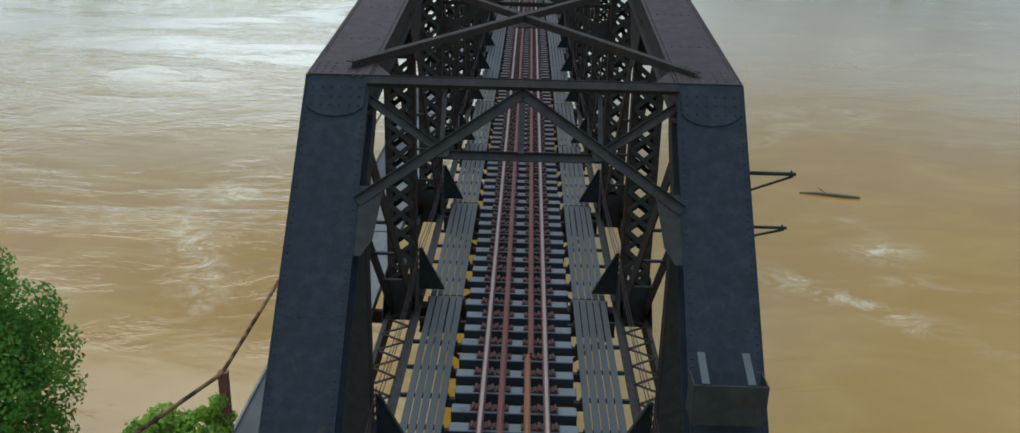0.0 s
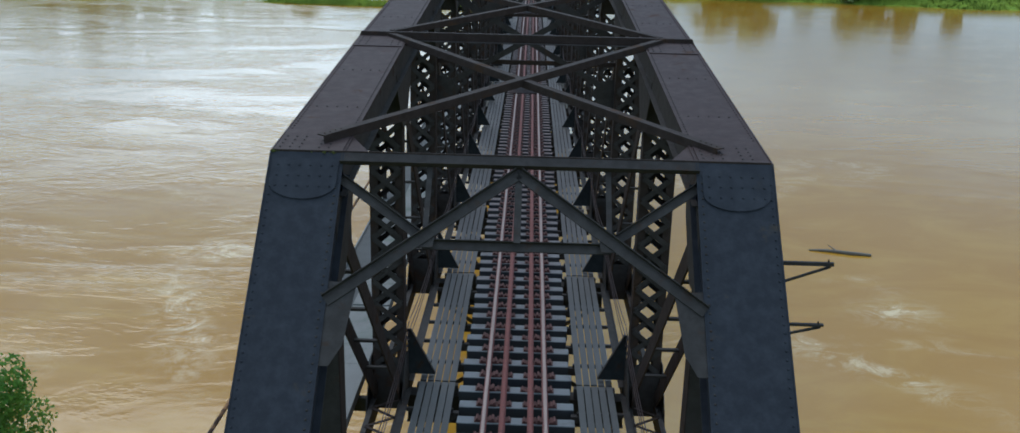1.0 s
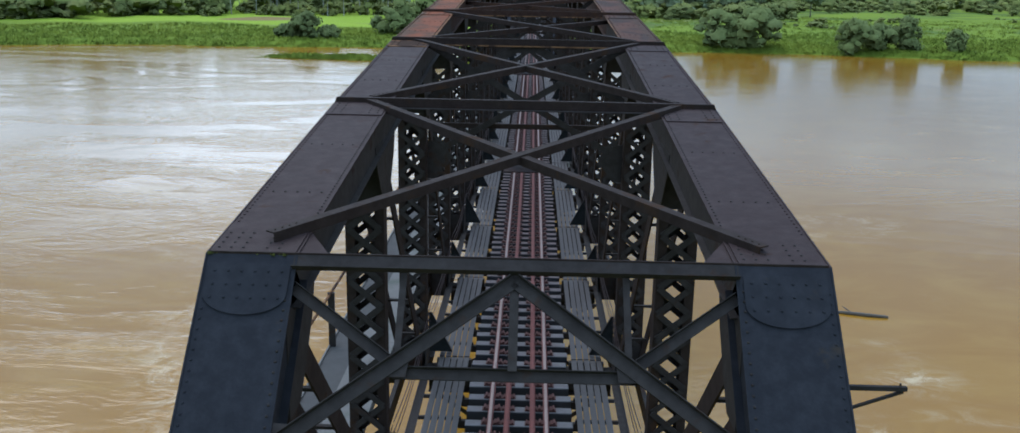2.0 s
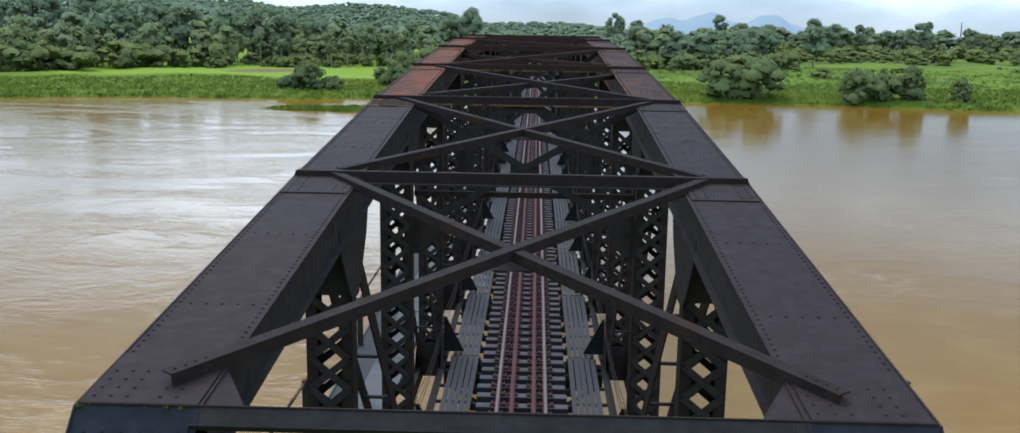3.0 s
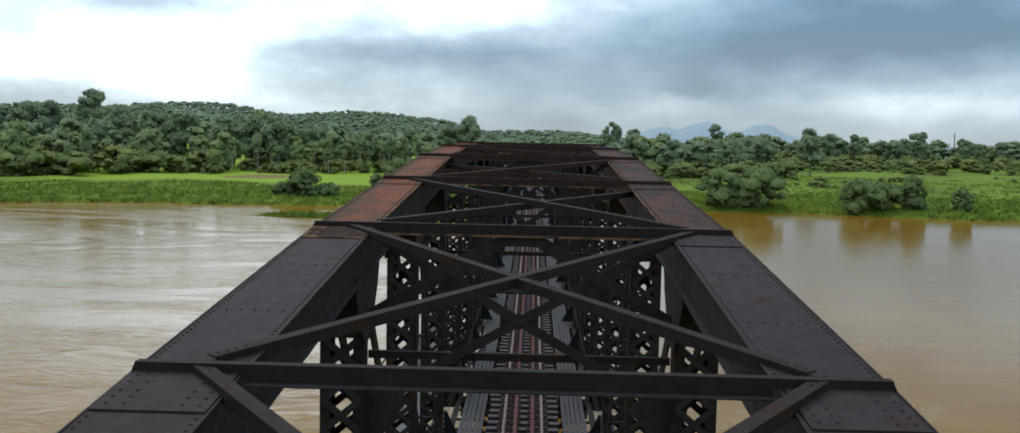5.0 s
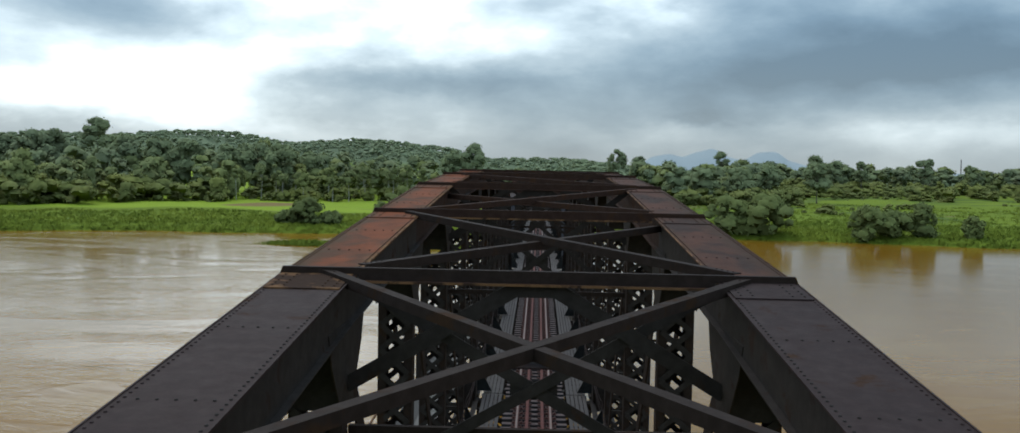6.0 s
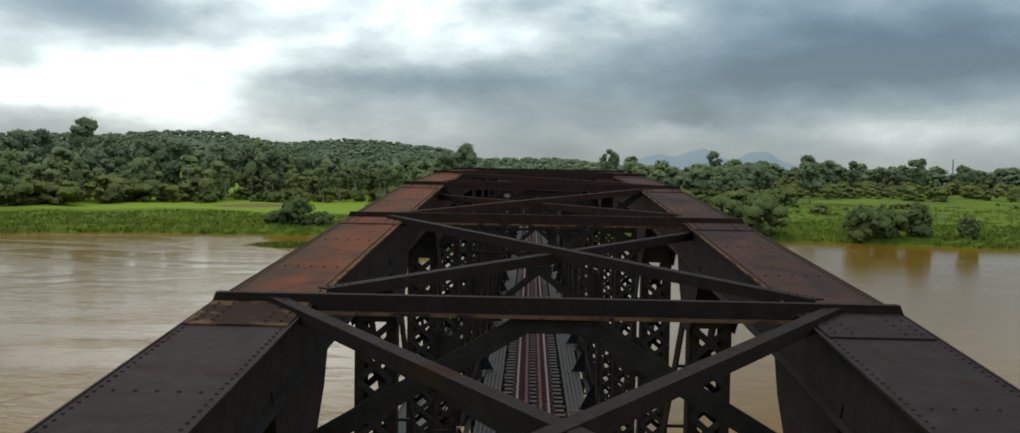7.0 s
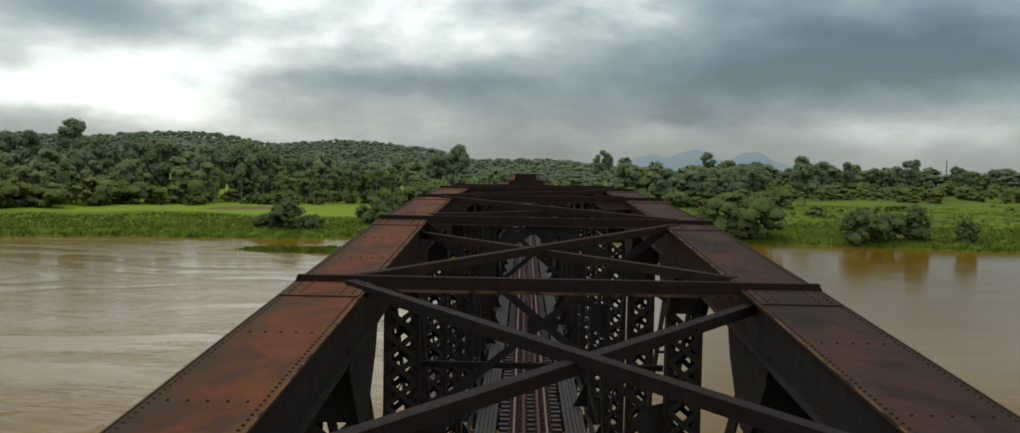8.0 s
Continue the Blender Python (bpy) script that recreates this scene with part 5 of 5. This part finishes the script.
def proto(seed, n_lobes, n, size, base, width, clump=(0.16, 0.26), stem=True):
    """A tree of height 1 and crown radius width."""
    rs = np.random.RandomState(seed)
    lobes = crown_lobes(rs, 1.0, width, n_lobes, base, clump, 0.72)
    v, f, nrm = joined(lobe_cores(lobes, 3 if stem else 2, 0.84, seed, 0.05, 0.2), foliage(rs, lobes, n, size, 0.14, 0.76, 0.6, 0.2))
    if not stem:
        return v, f, nrm
    sh = trunk_shape(rs, 0.9, 0.014, lobes, 4)
    tv_ = np.array(sh.v)
    tf_ = np.array([fc for fc in sh.f if len(fc) == 4])
    tn_ = tv_ * np.array([1.0, 1.0, 0.0]) + np.array([1e-4, -1e-4, 0])
    tn_ /= np.linalg.norm(tn_, axis=1)[:, None]
    return np.concatenate([v, tv_]), np.concatenate([f, tf_ + len(v)]), np.concatenate([nrm, tn_])


rs = np.random.RandomState(3)
big_protos = [proto(200 + s_, 8 + s_ // 2, 500, 0.040, 0.34 - 0.03 * s_, 0.31 + 0.015 * s_, (0.28, 0.26)) for s_ in range(9)]
bush_protos = [proto(300 + s_, 7, 240, 0.066, 0.05, 0.62, (0.30, 0.24), False) for s_ in range(5)]
hill_protos = [proto(400 + s_, 2, 46, 0.095, 0.35, 0.5, (0.34, 0.24), False) for s_ in range(5)]

def wood_edge(x):
    """Where the woods begin behind the fields on the far bank."""
    return float(np.interp(x, [-400, -230, -150, -130, -100, -60, -20, 10, 55, 105, 125, 200, 500], [285, 290, 300, 335, 358, 362, 380, 390, 385, 400, 560, 590, 590]))


places, darker = [], []
for _ in range(400):
    x = rs.uniform(-360, 0)
    deep = rs.random()
    y = wood_edge(x) + 8 + 95 * deep
    h = (rs.uniform(8, 15) + deep * rs.uniform(2, 11)) * (1.0 if x < -110 else 0.86 if x < -42 else 0.55)
    (darker if deep > 0.35 and rs.random() < 0.75 else places).append((x, y, h, h * rs.uniform(0.74, 1.22)))
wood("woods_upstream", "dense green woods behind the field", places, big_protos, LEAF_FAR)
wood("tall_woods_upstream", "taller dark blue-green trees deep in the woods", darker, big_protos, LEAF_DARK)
places = []
for _ in range(480):
    x = rs.uniform(5, 520)
    y = wood_edge(x) + 8 + rs.uniform(0, 110)
    h = rs.uniform(8, 16.5) * (0.6 if x < 45 else 1.0)
    places.append((x, y, h, h * rs.uniform(1.0, 1.7)))
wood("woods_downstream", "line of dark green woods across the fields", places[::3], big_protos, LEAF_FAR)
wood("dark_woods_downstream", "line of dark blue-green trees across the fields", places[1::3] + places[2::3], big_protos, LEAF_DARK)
places = []
for _ in range(360):
    x = rs.uniform(-350, 0)
    y = wood_edge(x) + rs.uniform(-6, 24)
    h = rs.uniform(4, 9.5) * (0.62 if -120 < x < -40 else 1.0)
    places.append((x, y, h, h * rs.uniform(0.9, 1.5)))
for _ in range(330):
    x = rs.uniform(10, 480)
    y = wood_edge(x) + rs.uniform(-14, 14)
    h = rs.uniform(3, 8.0)
    places.append((x, y, h, h * rs.uniform(0.9, 1.6)))
# scrub thickens towards the woods beyond the pasture
for _ in range(46):
    cx, cy = rs.uniform(85, 400), 560 - 230 * rs.random() ** 1.7
    big = rs.uniform(1.6, 5.0) * (0.55 + 0.45 * (cy - 330) / 230)
    for _ in range(rs.randint(3, 9)):
        h = big * rs.uniform(0.5, 1.2)
        places.append((cx + rs.normal() * 7, cy + rs.normal() * 4, h, h * rs.uniform(1.2, 2.0)))
for _ in range(150):
    x = rs.uniform(95, 400)
    h = rs.uniform(3, 7.5)
    places.append((x, rs.uniform(480, 590), h, h * rs.uniform(1.1, 1.8)))
wood("undergrowth", "green undergrowth and low bushes at the edge of the woods", places, bush_protos, LEAF_SCRUB)
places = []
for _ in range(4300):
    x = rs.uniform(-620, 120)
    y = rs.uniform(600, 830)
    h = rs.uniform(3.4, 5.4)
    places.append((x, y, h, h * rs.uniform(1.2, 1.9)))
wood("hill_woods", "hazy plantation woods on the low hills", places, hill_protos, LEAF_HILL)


# rough grass along the water's edge
def tufts(name, label, n, xr, off, hgt, seed, line=shore_far):
    rs = np.random.RandomState(seed)
    x = rs.uniform(*xr, n)
    y = line(x) + off[0] + (off[1] - off[0]) * rs.random(n) ** 1.5
    z = ground_z(x, y)
    vs, fs = [], []
    for j in range(6):
        w = rs.random(n) * 6.28
        h = hgt * (0.5 + rs.random(n))
        s = 0.35 * hgt
        ax, ay = np.cos(w) * s, np.sin(w) * s
        lx, ly = rs.normal(size=n) * 0.5 * hgt, rs.normal(size=n) * 0.5 * hgt
        ox, oy = rs.normal(size=n) * 0.5, rs.normal(size=n) * 0.5
        b = np.stack([x + ox, y + oy, z - 0.1], 1)
        q = np.stack([b + np.stack([-ax, -ay, 0 * ax], 1), b + np.stack([ax, ay, 0 * ax], 1), b + np.stack([lx + ax * 0.5, ly + ay * 0.5, h], 1), b + np.stack([lx - ax * 0.5, ly - ay * 0.5, h], 1)], 1)
        vs.append(q.reshape(-1, 3))
    v = np.concatenate(vs)
    f = np.arange(len(v)).reshape(-1, 4)
    turn = np.cross(v[f[:, 1]] - v[f[:, 0]], v[f[:, 2]] - v[f[:, 0]])[:, 1] > 0
    f[turn] = f[turn][:, ::-1]
    nrm = np.repeat(rs.normal(size=(len(f), 3)) * 0.12 + np.array([0, -0.2, 1.0]), 4, axis=0)
    nrm /= np.linalg.norm(nrm, axis=1)[:, None]
    return tagged(part(name, np_mesh(name, v, f, REED, nrm), REED, None, "", True), label, "grass", "", "stuff")


tufts("bank_grass", "rough green grass along the far bank", 9500, (-190, 190), (0.3, 45), 0.5, 8)
tufts("field_grass", "tussocks of grass in the fields", 4500, (25, 300), (14, 190), 0.5, 9)

tufts("spit_grass", "dark rough grass on a low spit in the river", 900, (-63, 4), (-2.6, 2.6), 0.5, 10, lambda x: 203 - 0.10 * (x + 60))

# a slim mast beyond the woods
mast = thing("radio_mast", "thin grey lattice mast beyond the woods", "mast", "", (300, 690, float(ground_z(300, 690))))
for a, b in ((-0.5, -0.3), (0.5, -0.3), (0, 0.6)):
    part("leg", Shape().tube([(a, b, 0), (a * 0.3, b * 0.3, 21.5)], 0.14, 5), STEEL_IN, mast)
br_ = Shape()
for j in range(12):
    s = 1 - 0.7 * j / 12
    br_.tube([(-0.5 * s, -0.3 * s, j * 1.75), (0.5 * s, -0.3 * s, j * 1.75 + 1.6)], 0.07, 4)
part("bracing", br_, STEEL_IN, mast)

# driftwood in the current
d = part("driftwood", Shape().tube([(0, 0, 0.02), (1.0, -0.15, 0.06), (2.2, -0.55, 0.08), (3.4, -0.75, 0.05)], [0.06, 0.10, 0.12, 0.09], 7).tube([(1.6, -0.35, 0.06), (1.2, 0.4, 0.25)], [0.05, 0.02], 5), DRIFT)
d.location = (16.9, 43.3, WATER_Z)
tagged(d, "dark broken branch drifting on the muddy water", "driftwood")
